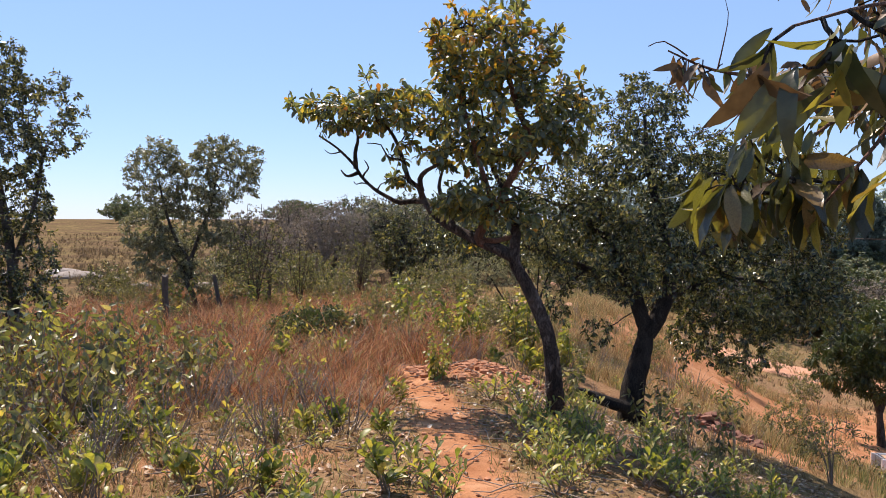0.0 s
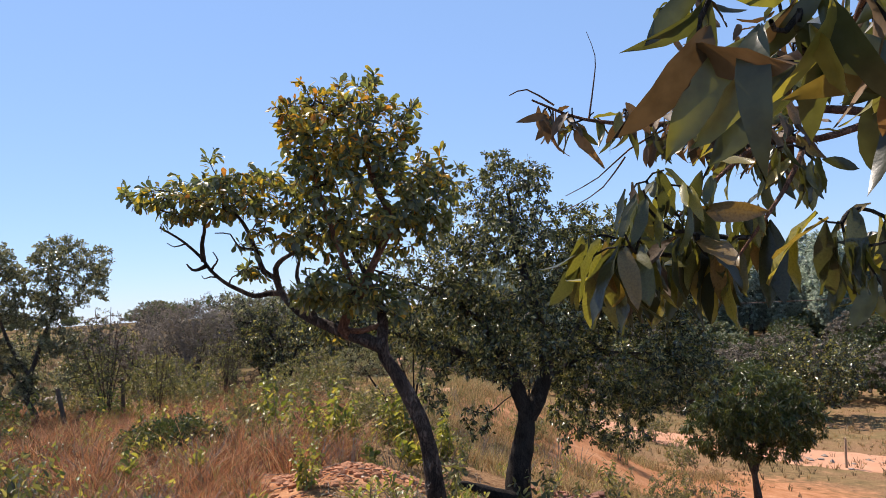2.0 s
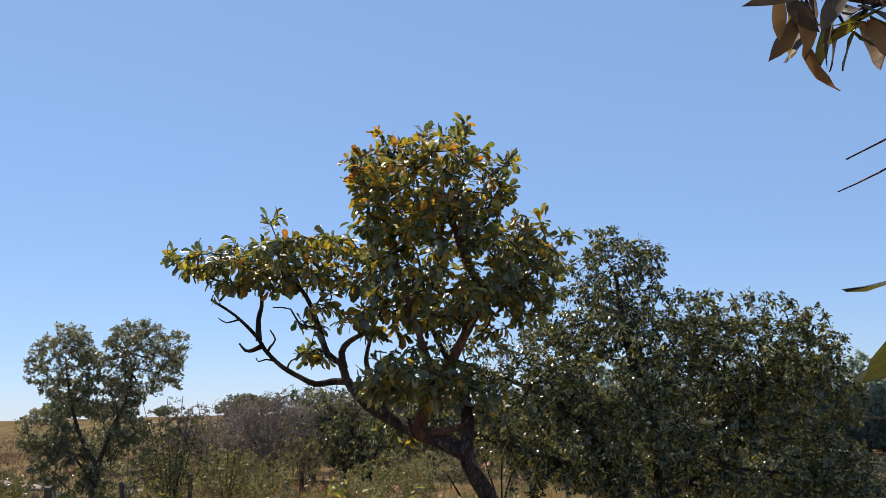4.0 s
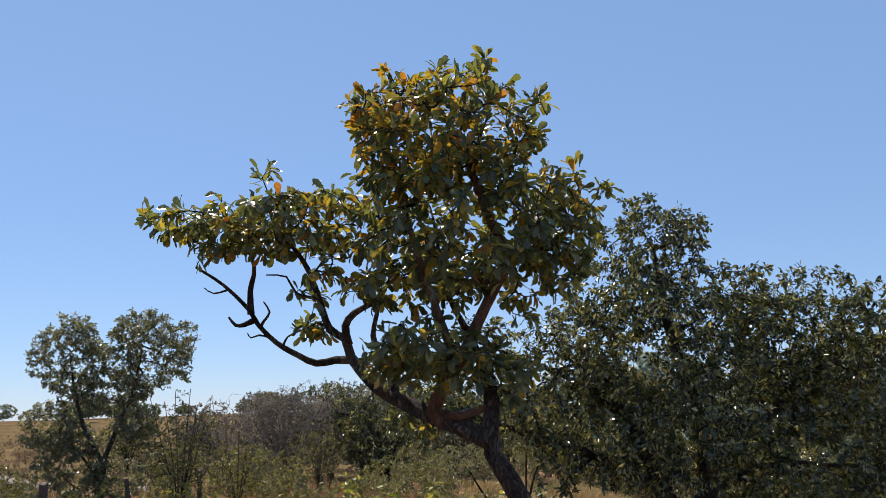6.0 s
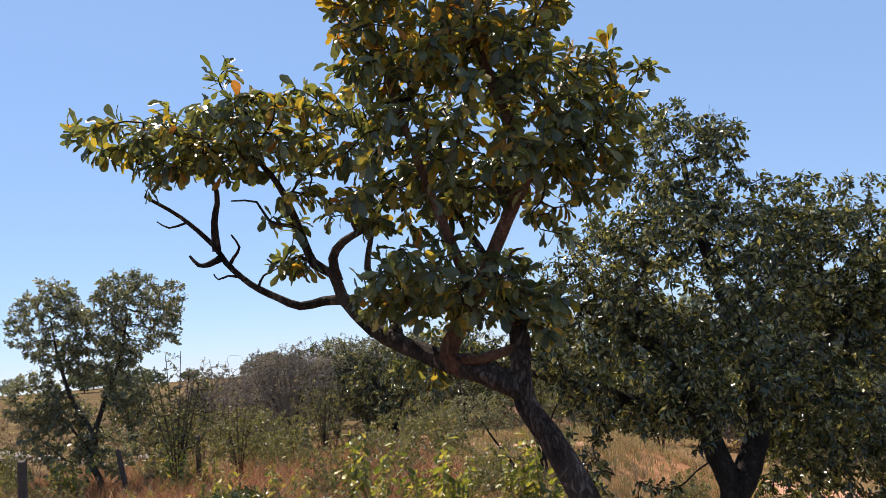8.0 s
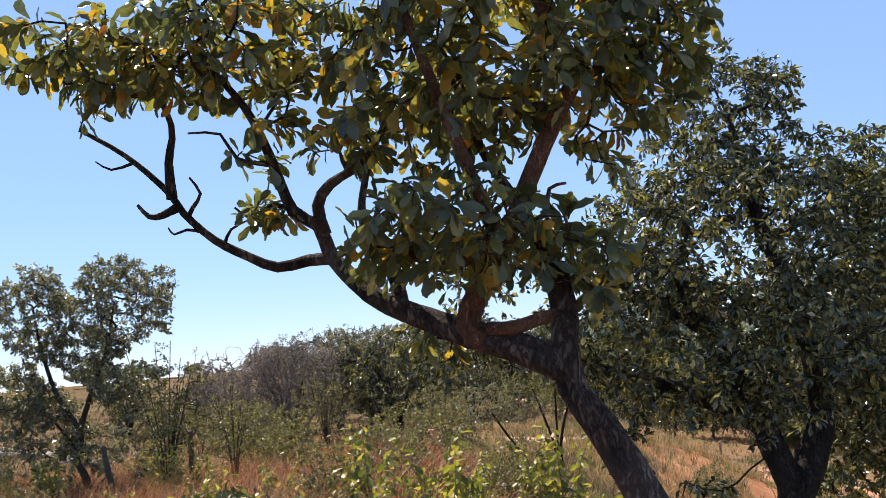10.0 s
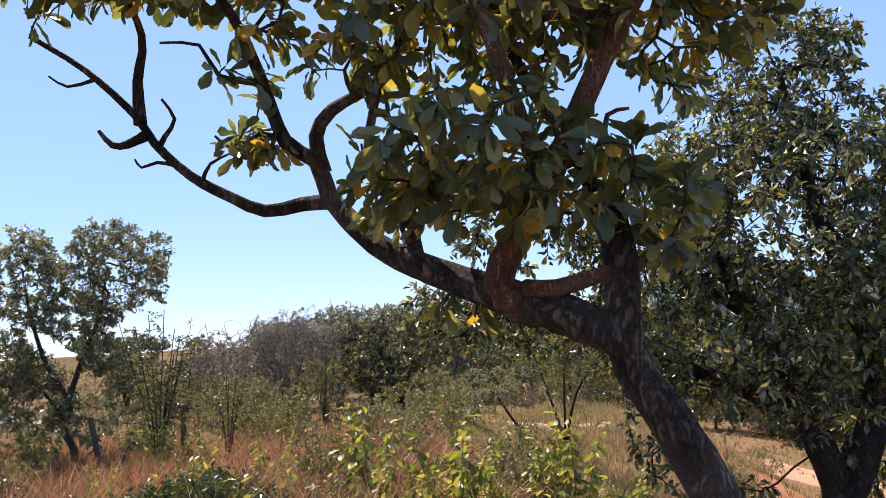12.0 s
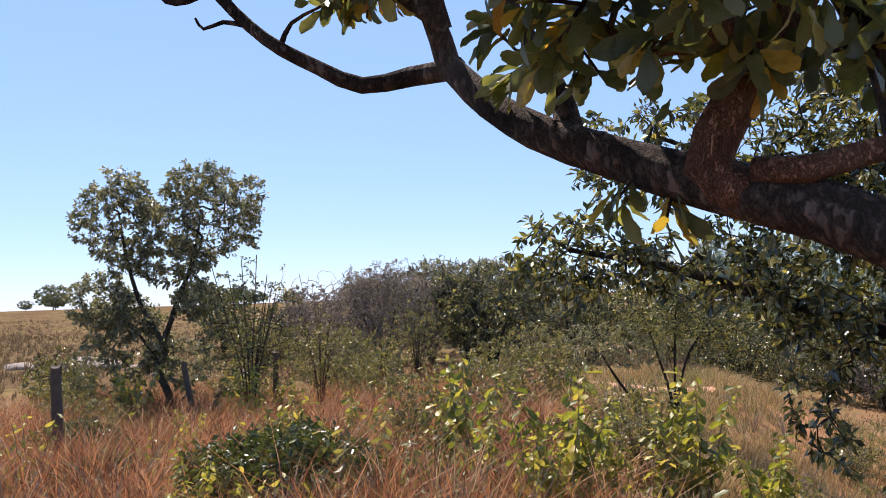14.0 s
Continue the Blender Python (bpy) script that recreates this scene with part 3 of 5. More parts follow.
A0 = at(1.32, 9.48, -0.1)
tree("large_leaved_tree", "leaning savanna tree with big leathery yellowing leaves", 11,
     [([A0, (1.26, 9.48, -0.1), (1.2, 9.49, 0.25), (1.1, 9.5, 0.53), (0.95, 9.53, 0.85), (0.83, 9.56, 1.05), (0.82, 9.58, 1.25), (0.84, 9.62, 1.4), (0.82, 9.66, 1.6)], 0.118, 0.055),
      ([(0.82, 9.56, 1.14), (0.6, 9.65, 1.25), (0.43, 9.75, 1.32), (0.22, 9.9, 1.42), (0.0, 10.05, 1.54), (-0.13, 10.2, 1.66), (-0.26, 10.33, 1.82)], 0.074, 0.042),
      ([(-0.22, 10.3, 1.80), (-0.4, 10.4, 1.81), (-0.56, 10.4, 1.79), (-0.71, 10.4, 1.86), (-0.89, 10.4, 1.97), (-1.05, 10.4, 2.13), (-1.13, 10.39, 2.26), (-1.34, 10.36, 2.47), (-1.56, 10.3, 2.62)], 0.037, 0.011),
      ([(-1.08, 10.4, 2.17), (-1.17, 10.4, 2.13), (-1.24, 10.4, 2.13), (-1.3, 10.4, 2.2)], 0.028, 0.008),
      ([(-0.95, 10.4, 2.02), (-1.04, 10.4, 2.04), (-1.11, 10.4, 2.02), (-1.14, 10.4, 2.06)], 0.011, 0.004),
      ([(-1.03, 10.4, 2.11), (-1.0, 10.4, 2.16), (-0.95, 10.38, 2.23), (-1.0, 10.36, 2.32)], 0.016, 0.006),
      ([(-1.11, 10.4, 2.22), (-1.12, 10.4, 2.42), (-1.08, 10.35, 2.62), (-1.15, 10.2, 2.85)], 0.03, 0.012),
      ([(-0.26, 10.33, 1.82), (-0.31, 10.28, 1.98), (-0.43, 10.22, 2.06), (-0.52, 10.15, 2.35), (-0.62, 10.1, 2.6), (-0.85, 10.0, 2.9)], 0.04, 0.014),
      ([(-0.28, 10.3, 1.93), (-0.3, 10.25, 2.08), (-0.22, 10.2, 2.18), (-0.02, 10.2, 2.3), (0.15, 10.1, 2.55)], 0.036, 0.013),
      ([(-0.4, 10.23, 2.05), (-0.55, 10.3, 2.12), (-0.66, 10.3, 2.05), (-0.75, 10.3, 2.12)], 0.018, 0.006),
      ([(-0.5, 10.16, 2.3), (-0.7, 10.2, 2.36), (-0.78, 10.2, 2.5), (-0.95, 10.2, 2.52)], 0.016, 0.006),
      ([(-0.12, 10.2, 2.24), (-0.16, 10.22, 2.36), (-0.08, 10.2, 2.46)], 0.014, 0.005),
      ([(-1.3, 10.37, 2.43), (-1.42, 10.36, 2.4), (-1.5, 10.35, 2.45)], 0.01, 0.004),
      ([(-0.84, 10.4, 1.94), (-0.8, 10.4, 2.02), (-0.7, 10.38, 2.06)], 0.012, 0.005),
      ([(0.5, 9.7, 1.28), (0.41, 9.72, 1.36), (0.48, 9.7, 1.52), (0.61, 9.67, 1.72), (0.75, 9.63, 2.0), (0.9, 9.6, 2.28), (1.0, 9.6, 2.5), (0.85, 9.6, 2.9), (0.7, 9.6, 3.4)], 0.06, 0.024),
      ([(0.55, 9.67, 1.65), (0.46, 9.65, 1.68), (0.36, 9.65, 1.64), (0.24, 9.7, 1.66), (0.14, 9.75, 1.76)], 0.032, 0.012),
      ([(0.52, 9.66, 1.56), (0.57, 9.62, 1.68), (0.53, 9.6, 1.8), (0.6, 9.58, 1.95)], 0.02, 0.008),
      ([(0.5, 9.66, 1.34), (0.6, 9.6, 1.33), (0.72, 9.6, 1.36), (0.82, 9.6, 1.38)], 0.034, 0.03),
      ([(0.1, 10.0, 1.49), (0.09, 10.08, 1.62), (0.02, 10.1, 1.78), (-0.06, 10.08, 1.98), (0.02, 10.0, 2.3)], 0.044, 0.014),
      ([(0.66, 9.65, 1.77), (0.8, 9.65, 1.83), (0.84, 9.65, 1.95), (0.92, 9.65, 1.97)], 0.02, 0.006),
      ([(0.6, 9.7, 1.7), (0.45, 9.5, 2.1), (0.3, 9.5, 2.6), (0.15, 9.6, 3.2), (0.05, 9.65, 3.7)], 0.036, 0.013),
      ([(0.82, 9.65, 1.52), (0.74, 9.8, 1.85), (0.55, 9.95, 2.3), (0.45, 9.9, 2.9)], 0.04, 0.012),
      ([(0.94, 9.6, 2.34), (0.75, 9.64, 2.33), (0.55, 9.7, 2.38), (0.4, 9.72, 2.6)], 0.032, 0.012),
      ([(1.0, 9.62, 2.45), (1.35, 9.95, 2.65), (1.6, 10.1, 2.85), (1.75, 10.2, 3.1)], 0.033, 0.012)],
     [((0.6, 9.6, 3.52), (0.72, 0.55, 0.52)), ((0.25, 9.6, 3.45), (0.5, 0.5, 0.5)), ((0.62, 9.75, 2.84), (0.86, 0.8, 0.62)), ((-0.7, 10.05, 2.93), (0.75, 0.5, 0.3)), ((-1.15, 10.0, 2.86), (0.5, 0.4, 0.24)),
      ((-1.6, 9.85, 2.94), (0.24, 0.3, 0.14)), ((0.1, 9.9, 2.35), (0.4, 0.4, 0.18)), ((1.5, 9.95, 2.9), (0.36, 0.4, 0.42)), ((1.42, 9.9, 2.5), (0.26, 0.35, 0.24)),
      ((-0.62, 10.3, 2.16), (0.14, 0.15, 0.06)), ((-0.5, 10.2, 2.42), (0.24, 0.25, 0.14)), ((0.3, 9.5, 1.85), (0.42, 0.34, 0.22)), ((0.58, 9.5, 1.72), (0.36, 0.28, 0.19)), ((0.98, 9.62, 1.58), (0.22, 0.22, 0.16)), ((0.86, 9.5, 1.62), (0.22, 0.24, 0.17)), ((0.45, 9.55, 1.78), (0.42, 0.36, 0.22)), ((0.02, 9.9, 1.72), (0.17, 0.16, 0.13)), ((0.12, 9.8, 1.62), (0.14, 0.14, 0.1)), ((1.12, 9.75, 2.18), (0.2, 0.25, 0.16))],
     610, 0.125, LEAF_A, BARK_A, 13, 0.126, 0.4, 2, lambda c: np.where(c[:, 2] > 3.2, 0.05, 0.65), 1.0, 0.3, 0.0042, 0.36, 0.14, 300, (0.0, 8.6, 1.9), yellow_top, LEAF_A_Y,
     extra=[(0.09, 9.65, 4.08), (0.16, 9.65, 3.98), (0.9, 9.6, 4.15), (0.86, 9.6, 4.05), (-0.88, 10.0, 3.38), (-0.95, 10.0, 3.3), (1.8, 9.8, 3.12), (1.88, 9.8, 3.1), (-1.85, 10.0, 3.02), (0.5, 9.6, 4.0), (0.32, 9.8, 1.25), (0.2, 9.84, 1.3), (-0.58, 10.25, 2.03), (-0.52, 10.25, 2.07), (-0.64, 10.25, 2.08), (-0.46, 10.2, 2.02), (1.28, 9.6, 3.5), (-0.2, 9.6, 3.8)], red=(14, 15, 16, 17, 19, 20))

B0 = at(3.05, 13.4, -0.1)
tree("dense_dark_tree", "dense dark green tree with forked black trunk", 12,
     [([B0, (3.1, 13.4, -1.3), (3.2, 13.4, -0.8), (3.3, 13.4, -0.28), (3.2, 13.4, 0.1), (3.05, 13.45, 0.6), (2.75, 13.5, 1.2), (2.5, 13.5, 1.9)], 0.24, 0.04),
      ([(3.33, 13.4, -0.3), (3.58, 13.42, 0.12), (3.7, 13.45, 0.55), (3.6, 13.5, 1.4), (3.4, 13.6, 2.3), (3.35, 13.8, 3.3)], 0.14, 0.03),
      ([(3.68, 13.45, 0.5), (4.2, 13.7, 0.95), (4.8, 14.0, 1.2), (5.3, 14.2, 1.7)], 0.08, 0.03),
      ([(3.1, 13.42, 0.35), (2.4, 13.7, 0.75), (1.7, 13.9, 1.0), (1.0, 14.0, 1.25), (0.3, 14.05, 1.4)], 0.085, 0.018),
      ([(2.75, 13.5, 1.2), (2.2, 13.7, 1.65), (1.6, 13.85, 1.95), (1.0, 13.9, 2.2)], 0.045, 0.014),
      ([(2.4, 13.7, 0.75), (2.1, 13.5, 0.55), (1.9, 13.35, 0.3)], 0.022, 0.008)],
     [((3.35, 13.9, 3.3), (0.72, 0.8, 0.75)), ((2.9, 13.8, 2.7), (0.7, 0.7, 0.6)), ((3.1, 13.5, 2.0), (1.3, 1.2, 0.85)), ((2.7, 13.6, 1.05), (1.25, 1.0, 0.7)), ((4.6, 14.1, 2.0), (1.0, 1.0, 0.85)), ((3.3, 12.9, 1.0), (0.9, 0.5, 0.6)),
      ((0.35, 14.0, 1.4), (0.55, 0.45, 0.36)), ((1.2, 13.9, 1.25), (0.55, 0.45, 0.32)), ((2.0, 13.8, 0.85), (0.4, 0.4, 0.3)), ((2.1, 13.8, 1.7), (0.7, 0.6, 0.55)), ((1.05, 13.9, 2.1), (0.75, 0.5, 0.42)), ((2.5, 13.8, 2.3), (0.6, 0.6, 0.5)), ((1.85, 13.3, 0.25), (0.26, 0.3, 0.4)), ((2.5, 13.3, -0.3), (0.26, 0.3, 0.3)), ((0.25, 13.95, 1.2), (0.4, 0.4, 0.32)), ((2.7, 12.75, 0.75), (0.5, 0.35, 0.5)), ((3.8, 13.7, 3.55), (0.3, 0.35, 0.32)), ((4.5, 13.9, 2.75), (0.45, 0.5, 0.4))],
     2200, 0.1, LEAF_B, BARK_B, 15, 0.09, 0.45, False, 0.6, 1.1, 0.3, 0.003, 0.4, 0.2)
C0 = at(3.22, 13.78, -0.1)
tree("dense_dark_tree", "dense dark green tree whose branches droop to the grass", 13,
     [([C0, (3.3, 13.78, -0.9), (3.55, 13.75, 0.0), (4.2, 14.05, 0.4), (5.0, 14.3, 0.75), (5.3, 14.3, 1.6)], 0.075, 0.025),
      ([(4.7, 14.2, 0.6), (5.6, 14.2, 0.5), (6.1, 14.1, 0.5)], 0.03, 0.015),
      ([(4.2, 14.05, 0.4), (4.5, 14.2, 0.3), (4.4, 14.3, 0.0)], 0.03, 0.015)],
     [((5.5, 14.4, 2.15), (1.2, 1.1, 1.02)), ((6.3, 14.3, 2.4), (0.5, 0.5, 0.42)), ((6.2, 14.4, 1.6), (0.8, 0.9, 0.95)), ((5.3, 14.1, 0.4), (1.45, 1.0, 0.95)), ((4.85, 14.2, -0.5), (1.0, 0.7, 0.6)), ((6.3, 14.0, 0.2), (0.75, 0.8, 0.75)), ((4.3, 14.0, 0.6), (0.7, 0.7, 0.7))],
     1550, 0.095, LEAF_B, BARK_B, 19, 0.09, 0.45, False, 0.7, 1.1, 0.3, 0.003, 0.4, 0.2)
def dome(seed, n, c, rad):
    """Twig ends spread through an ellipsoid."""
    g = np.random.default_rng(seed)
    return (np.array(c) + unit(g.normal(size=(n, 3))) * g.uniform(0.3, 1, (n, 1)) ** 0.5 * np.array(rad)).tolist()


D0 = at(2.08, 3.15, -0.1)
tree("overhanging_tree", "tree with thick dark trunk and long drooping leaves", 14,
     [([D0, (2.05, 3.15, -0.1), (2.07, 3.15, 0.4), (2.14, 3.15, 0.78), (2.3, 3.16, 1.07), (2.42, 3.2, 1.5), (2.45, 3.2, 2.0), (2.35, 3.2, 2.6), (2.4, 3.25, 3.2), (2.5, 3.2, 3.8)], 0.088, 0.02),
      ([(2.45, 3.2, 1.95), (2.1, 3.25, 2.15), (1.75, 3.4, 2.2), (1.45, 3.55, 2.2), (1.2, 3.7, 2.26), (1.02, 3.78, 2.36)], 0.024, 0.004),
      ([(2.15, 3.25, 2.14), (1.85, 3.2, 2.06), (1.6, 3.1, 2.04), (1.4, 3.0, 1.94), (1.22, 2.98, 1.8)], 0.016, 0.005),
      ([(2.2, 3.22, 2.12), (1.75, 2.8, 2.18), (1.35, 2.3, 2.14), (1.05, 1.85, 2.07), (0.85, 1.65, 2.02), (0.66, 1.57, 1.96)], 0.014, 0.003),
      ([(2.35, 3.2, 2.45), (2.0, 3.4, 2.7), (1.7, 3.6, 2.85), (1.5, 3.8, 2.95)], 0.03, 0.006),
      ([(1.22, 3.7, 2.26), (1.26, 3.72, 2.42), (1.275, 3.73, 2.52), (1.25, 3.74, 2.62)], 0.004, 0.0012),
      ([(1.1, 3.75, 2.33), (1.0, 3.77, 2.4), (0.93, 3.78, 2.38)], 0.004, 0.002),
      ([(1.5, 3.55, 2.2), (1.36, 3.66, 2.13), (1.24, 3.7, 2.03), (1.12, 3.75, 1.97)], 0.0045, 0.0015),
      ([(1.34, 3.66, 2.1), (1.25, 3.68, 1.99), (1.15, 3.7, 1.93), (1.08, 3.72, 1.9)], 0.0035, 0.0012),
      ([(2.3, 3.16, 1.3), (2.1, 3.1, 1.52), (1.9, 2.9, 1.64), (1.62, 2.62, 1.74)], 0.014, 0.005),
      ([(1.62, 2.95, 1.98), (1.52, 2.9, 1.86), (1.4, 2.9, 1.72), (1.28, 2.9, 1.58)], 0.009, 0.003)],
     [((1.14, 3.74, 2.27), (0.12, 0.1, 0.06)), ((1.4, 3.5, 2.2), (0.24, 0.14, 0.07)), ((1.61, 3.25, 2.14), (0.25, 0.2, 0.1)), ((1.6, 3.1, 2.0), (0.2, 0.18, 0.1)), ((1.16, 2.87, 1.88), (0.16, 0.12, 0.08)), ((1.0, 2.9, 1.72), (0.13, 0.12, 0.05)), ((1.1, 3.35, 1.74), (0.14, 0.12, 0.06)), ((1.2, 3.3, 1.7), (0.14, 0.12, 0.06)),
      ((1.22, 2.95, 1.72), (0.14, 0.12, 0.06)), ((1.39, 2.95, 1.78), (0.1, 0.1, 0.07)), ((1.6, 3.6, 2.64), (0.14, 0.15, 0.06)), ((1.98, 3.4, 2.44), (0.26, 0.3, 0.15)), ((0.78, 1.55, 1.88), (0.22, 0.07, 0.07)), ((1.0, 1.62, 1.88), (0.18, 0.1, 0.1)), ((1.28, 1.92, 1.97), (0.2, 0.15, 0.1)), ((1.64, 2.6, 1.66), (0.16, 0.12, 0.13)), ((1.44, 2.6, 1.74), (0.08, 0.08, 0.05))],
     175, 0.065, LEAF_D, BARK_B, 4, lambda c: np.where(c[:, 1] < 2.45, 0.15, np.where((c[:, 2] < 1.78) & (c[:, 0] < 1.5), 0.23, np.where(c[:, 2] < 1.98, 0.155, 0.135))), 0.29, 3, lambda c: np.where(c[:, 1] < 2.45, 1.1, np.where(c[:, 2] < 2.0, 2.0, 1.1)), 0.95, 0.15, 0.003, 0.38, 0.1, 300, (1.2, 3.0, 1.9), lambda e, r: np.where(e[:, 2] > 2.02, 0.62, np.where(e[:, 1] < 2.45, 0.25, 0.03)), LEAF_BROWN, sag=0.9, curl=0.5, red=(1, 2, 3, 4, 5, 6, 7, 8, 9, 10),
     extra=dome(15, 130, (2.5, 3.2, 3.6), (0.95, 0.8, 0.45)))


# ---- other trees ----
def local(x, y, pts, r0, r1):
    """A limb given by offsets from the foot of a tree at (x, y)."""
    g = gz(x, y)
    return ([(x + a, y + b, g + c) for a, b, c in pts], r0, r1)


def low(x, y, shapes):
    g = gz(x, y)
    return [((x + a, y + b, g + c), r) for (a, b, c), r in shapes]


LX, LY = -7.3, 23.7
tree("field_tree", "slender grey-green tree with two rounded crowns", 21,
     [local(LX, LY, [(0, 0, -0.1), (0.08, 0, 0.5), (-0.12, 0, 1.0), (-0.02, 0, 1.5), (-0.5, 0, 2.4), (-0.8, 0, 3.4), (-0.95, 0, 4.3)], 0.085, 0.02),
      local(LX, LY, [(-0.07, 0, 1.5), (0.3, 0, 2.5), (0.55, 0.1, 3.2), (0.8, 0, 4.2)], 0.07, 0.02),
      local(LX, LY, [(-0.06, 0, 1.1), (-0.7, 0.1, 1.9), (-1.3, 0.1, 2.3)], 0.04, 0.015)],
     low(LX, LY, [((-0.95, 0, 4.15), (0.95, 0.9, 1.05)), ((0.95, 0, 4.2), (1.2, 1.0, 1.05)), ((-1.4, 0.1, 2.5), (0.75, 0.7, 0.65)), ((-0.8, 0.1, 1.6), (0.95, 0.6, 0.75)), ((0.2, 0.3, 1.2), (0.8, 0.5, 0.5)), ((-0.9, 0.1, 2.15), (0.8, 0.6, 0.5)), ((0.65, 0.1, 2.4), (0.5, 0.5, 0.4)), ((0.8, 0, 2.5), (0.6, 0.5, 0.4)), ((0.1, 0, 3.3), (1.0, 0.7, 0.5))]),
     1550, 0.09, LEAF_L, BARK_L, 17, 0.1, 0.5, False, 0.3, 1.1, 0.3, 0.004, 0.4, 0.25)
EX, EY = -8.5, 16.0
tree("shade_tree", "tall dark green tree beside leafy scrub", 22,
     [local(EX, EY, [(0, 0, -0.1), (0.1, 0, 1.0), (0, 0, 2.2), (-0.3, 0, 3.8), (-0.6, 0, 5.3)], 0.14, 0.03),
      local(EX, EY, [(0.05, 0, 1.4), (0.5, 0, 2.6), (0.7, 0.1, 3.8)], 0.07, 0.02)],
     low(EX, EY, [((-0.4, 0, 5.2), (0.9, 0.9, 1.0)), ((0.6, 0, 4.4), (0.95, 0.9, 0.9)), ((-0.2, 0, 3.8), (1.0, 0.9, 0.8)), ((-0.2, 0, 2.8), (1.1, 1.0, 0.8)), ((0.1, 0, 1.6), (0.95, 0.8, 0.8)), ((0.3, 0, 0.8), (0.8, 0.8, 0.6))]),
     1000, 0.12, LEAF_B, BARK_L, 20, 0.10, 0.45, False, 0.35, 1.1, 0.35, 0.004, 0.4, 0.22)
MX, MY = 14.1, 26.2
tree("mango_tree", "young round mango tree with glossy drooping leaves", 23,
     [local(MX, MY, [(0, 0, -0.1), (-0.05, 0, 0.6), (-0.12, 0, 1.2), (-0.45, 0, 2.0), (-0.8, 0, 2.9)], 0.15, 0.04),
      local(MX, MY, [(-0.1, 0, 1.1), (0.25, 0, 1.9), (0.8, 0, 2.8), (1.0, 0, 3.4)], 0.11, 0.03),
      local(MX, MY, [(0.2, 0, 1.8), (0.3, 0.2, 2.8), (0.1, 0.2, 3.8)], 0.06, 0.02)],
     low(MX, MY, [((0, 0, 3.4), (1.75, 1.6, 1.25)), ((-1.15, 0, 2.8), (1.2, 1.2, 1.0)), ((1.2, 0, 2.75), (1.3, 1.2, 1.0)), ((0.1, -0.7, 2.5), (1.5, 1.0, 0.9))]),
     900, 0.15, LEAF_MANGO, BARK_L, 20, 0.23, 0.24, False, 0.9, 1.1, 0.6, 0.005, 0.4, 0.25)
TX, TY = 2.65, 23.7
twin = tree("twin_stem_tree", "small open tree with three thin dark stems", 24,
     [local(TX, TY, [(0, 0, -0.1), (-0.05, 0, 0.8), (-0.35, 0, 1.9), (-0.7, 0, 3.0)], 0.055, 0.012),
      local(TX, TY, [(0.12, 0, -0.1), (0.15, 0, 0.8), (0.45, 0, 1.8), (1.0, 0, 2.6), (1.5, 0, 3.1)], 0.055, 0.012),
      local(TX, TY, [(0.05, 0, 0.5), (0.1, 0, 1.7), (0.2, 0, 3.2)], 0.045, 0.015)],
     low(TX, TY, [((-0.4, 0, 3.0), (1.1, 0.9, 0.8)), ((0.9, 0, 2.8), (1.2, 0.9, 0.8)), ((0.2, 0, 3.6), (0.9, 0.7, 0.5)), ((1.6, 0, 2.2), (0.7, 0.6, 0.4))]),
     420, 0.15, LEAF_OLIVE, BARK_B, 11, 0.11, 0.45, False, 0.3, 1.1, 0.3, 0.005, 0.4, 0.25)
twin.scale = (0.74, 0.74, 0.74)
lean = tree("leaning_sapling", "small leaning feathery grey-green tree", 25,
     [local(2.15, 23.5, [(0, 0, -0.1), (-0.35, 0, 0.6), (-0.75, 0, 1.2), (-1.1, 0, 1.8)], 0.06, 0.02)],
     low(2.15, 23.5, [((-1.0, 0, 2.1), (1.1, 0.8, 0.55)), ((-0.3, 0, 1.8), (0.7, 0.6, 0.4))]),
     170, 0.16, LEAF_L, BARK_B, 16, 0.12, 0.25, False, 0.2, 1.1, 0.3, 0.004)
lean.scale = (0.74, 0.74, 0.74)

# grey thicket and dark dome beyond the fence
TWIGGY = rough_stuff("silver_grey_twig", [(0.3, (0.13, 0.11, 0.10)), (0.7, (0.28, 0.25, 0.23))], 8)
GX, GY = -4.9, 34.6
tree("grey_thicket", "half-bare thicket of fine silver-grey twigs", 26,
     [local(GX, GY, [(-0.4, 0, -0.1), (-0.5, 0, 0.7), (-0.2, 0.1, 1.6), (-0.5, 0, 2.8)], 0.11, 0.02),
      local(GX, GY, [(-0.35, 0, 0.3), (-0.9, 0.1, 1.2), (-1.5, 0, 2.4)], 0.06, 0.015),
      local(GX, GY, [(0.7, 0.2, -0.1), (0.6, 0.2, 0.8), (1.1, 0.1, 1.7), (1.0, 0, 2.9)], 0.11, 0.02),
      local(GX, GY, [(-0.45, 0, 0.6), (0.5, -0.1, 1.2), (0.9, -0.1, 1.6)], 0.05, 0.015),
      local(GX, GY, [(-0.3, 0, 1.2), (0.2, -0.2, 2.2), (0.3, -0.2, 3.3)], 0.05, 0.012)],
     low(GX, GY, [((-0.7, 0, 2.1), (1.25, 0.9, 1.25)), ((0.6, 0, 2.5), (1.3, 0.9, 1.35)), ((0, 0, 2.9), (1.2, 0.8, 1.0)), ((-1.1, 0, 1.2), (0.8, 0.6, 0.6))]),
     1500, 0.09, LEAF_DRY, TWIGGY, 9, 0.075, 0.5, False, 0.2, 1.2, 0.3, 0.0045, 0.4, 0.25)
HX, HY = -1.7, 37.2
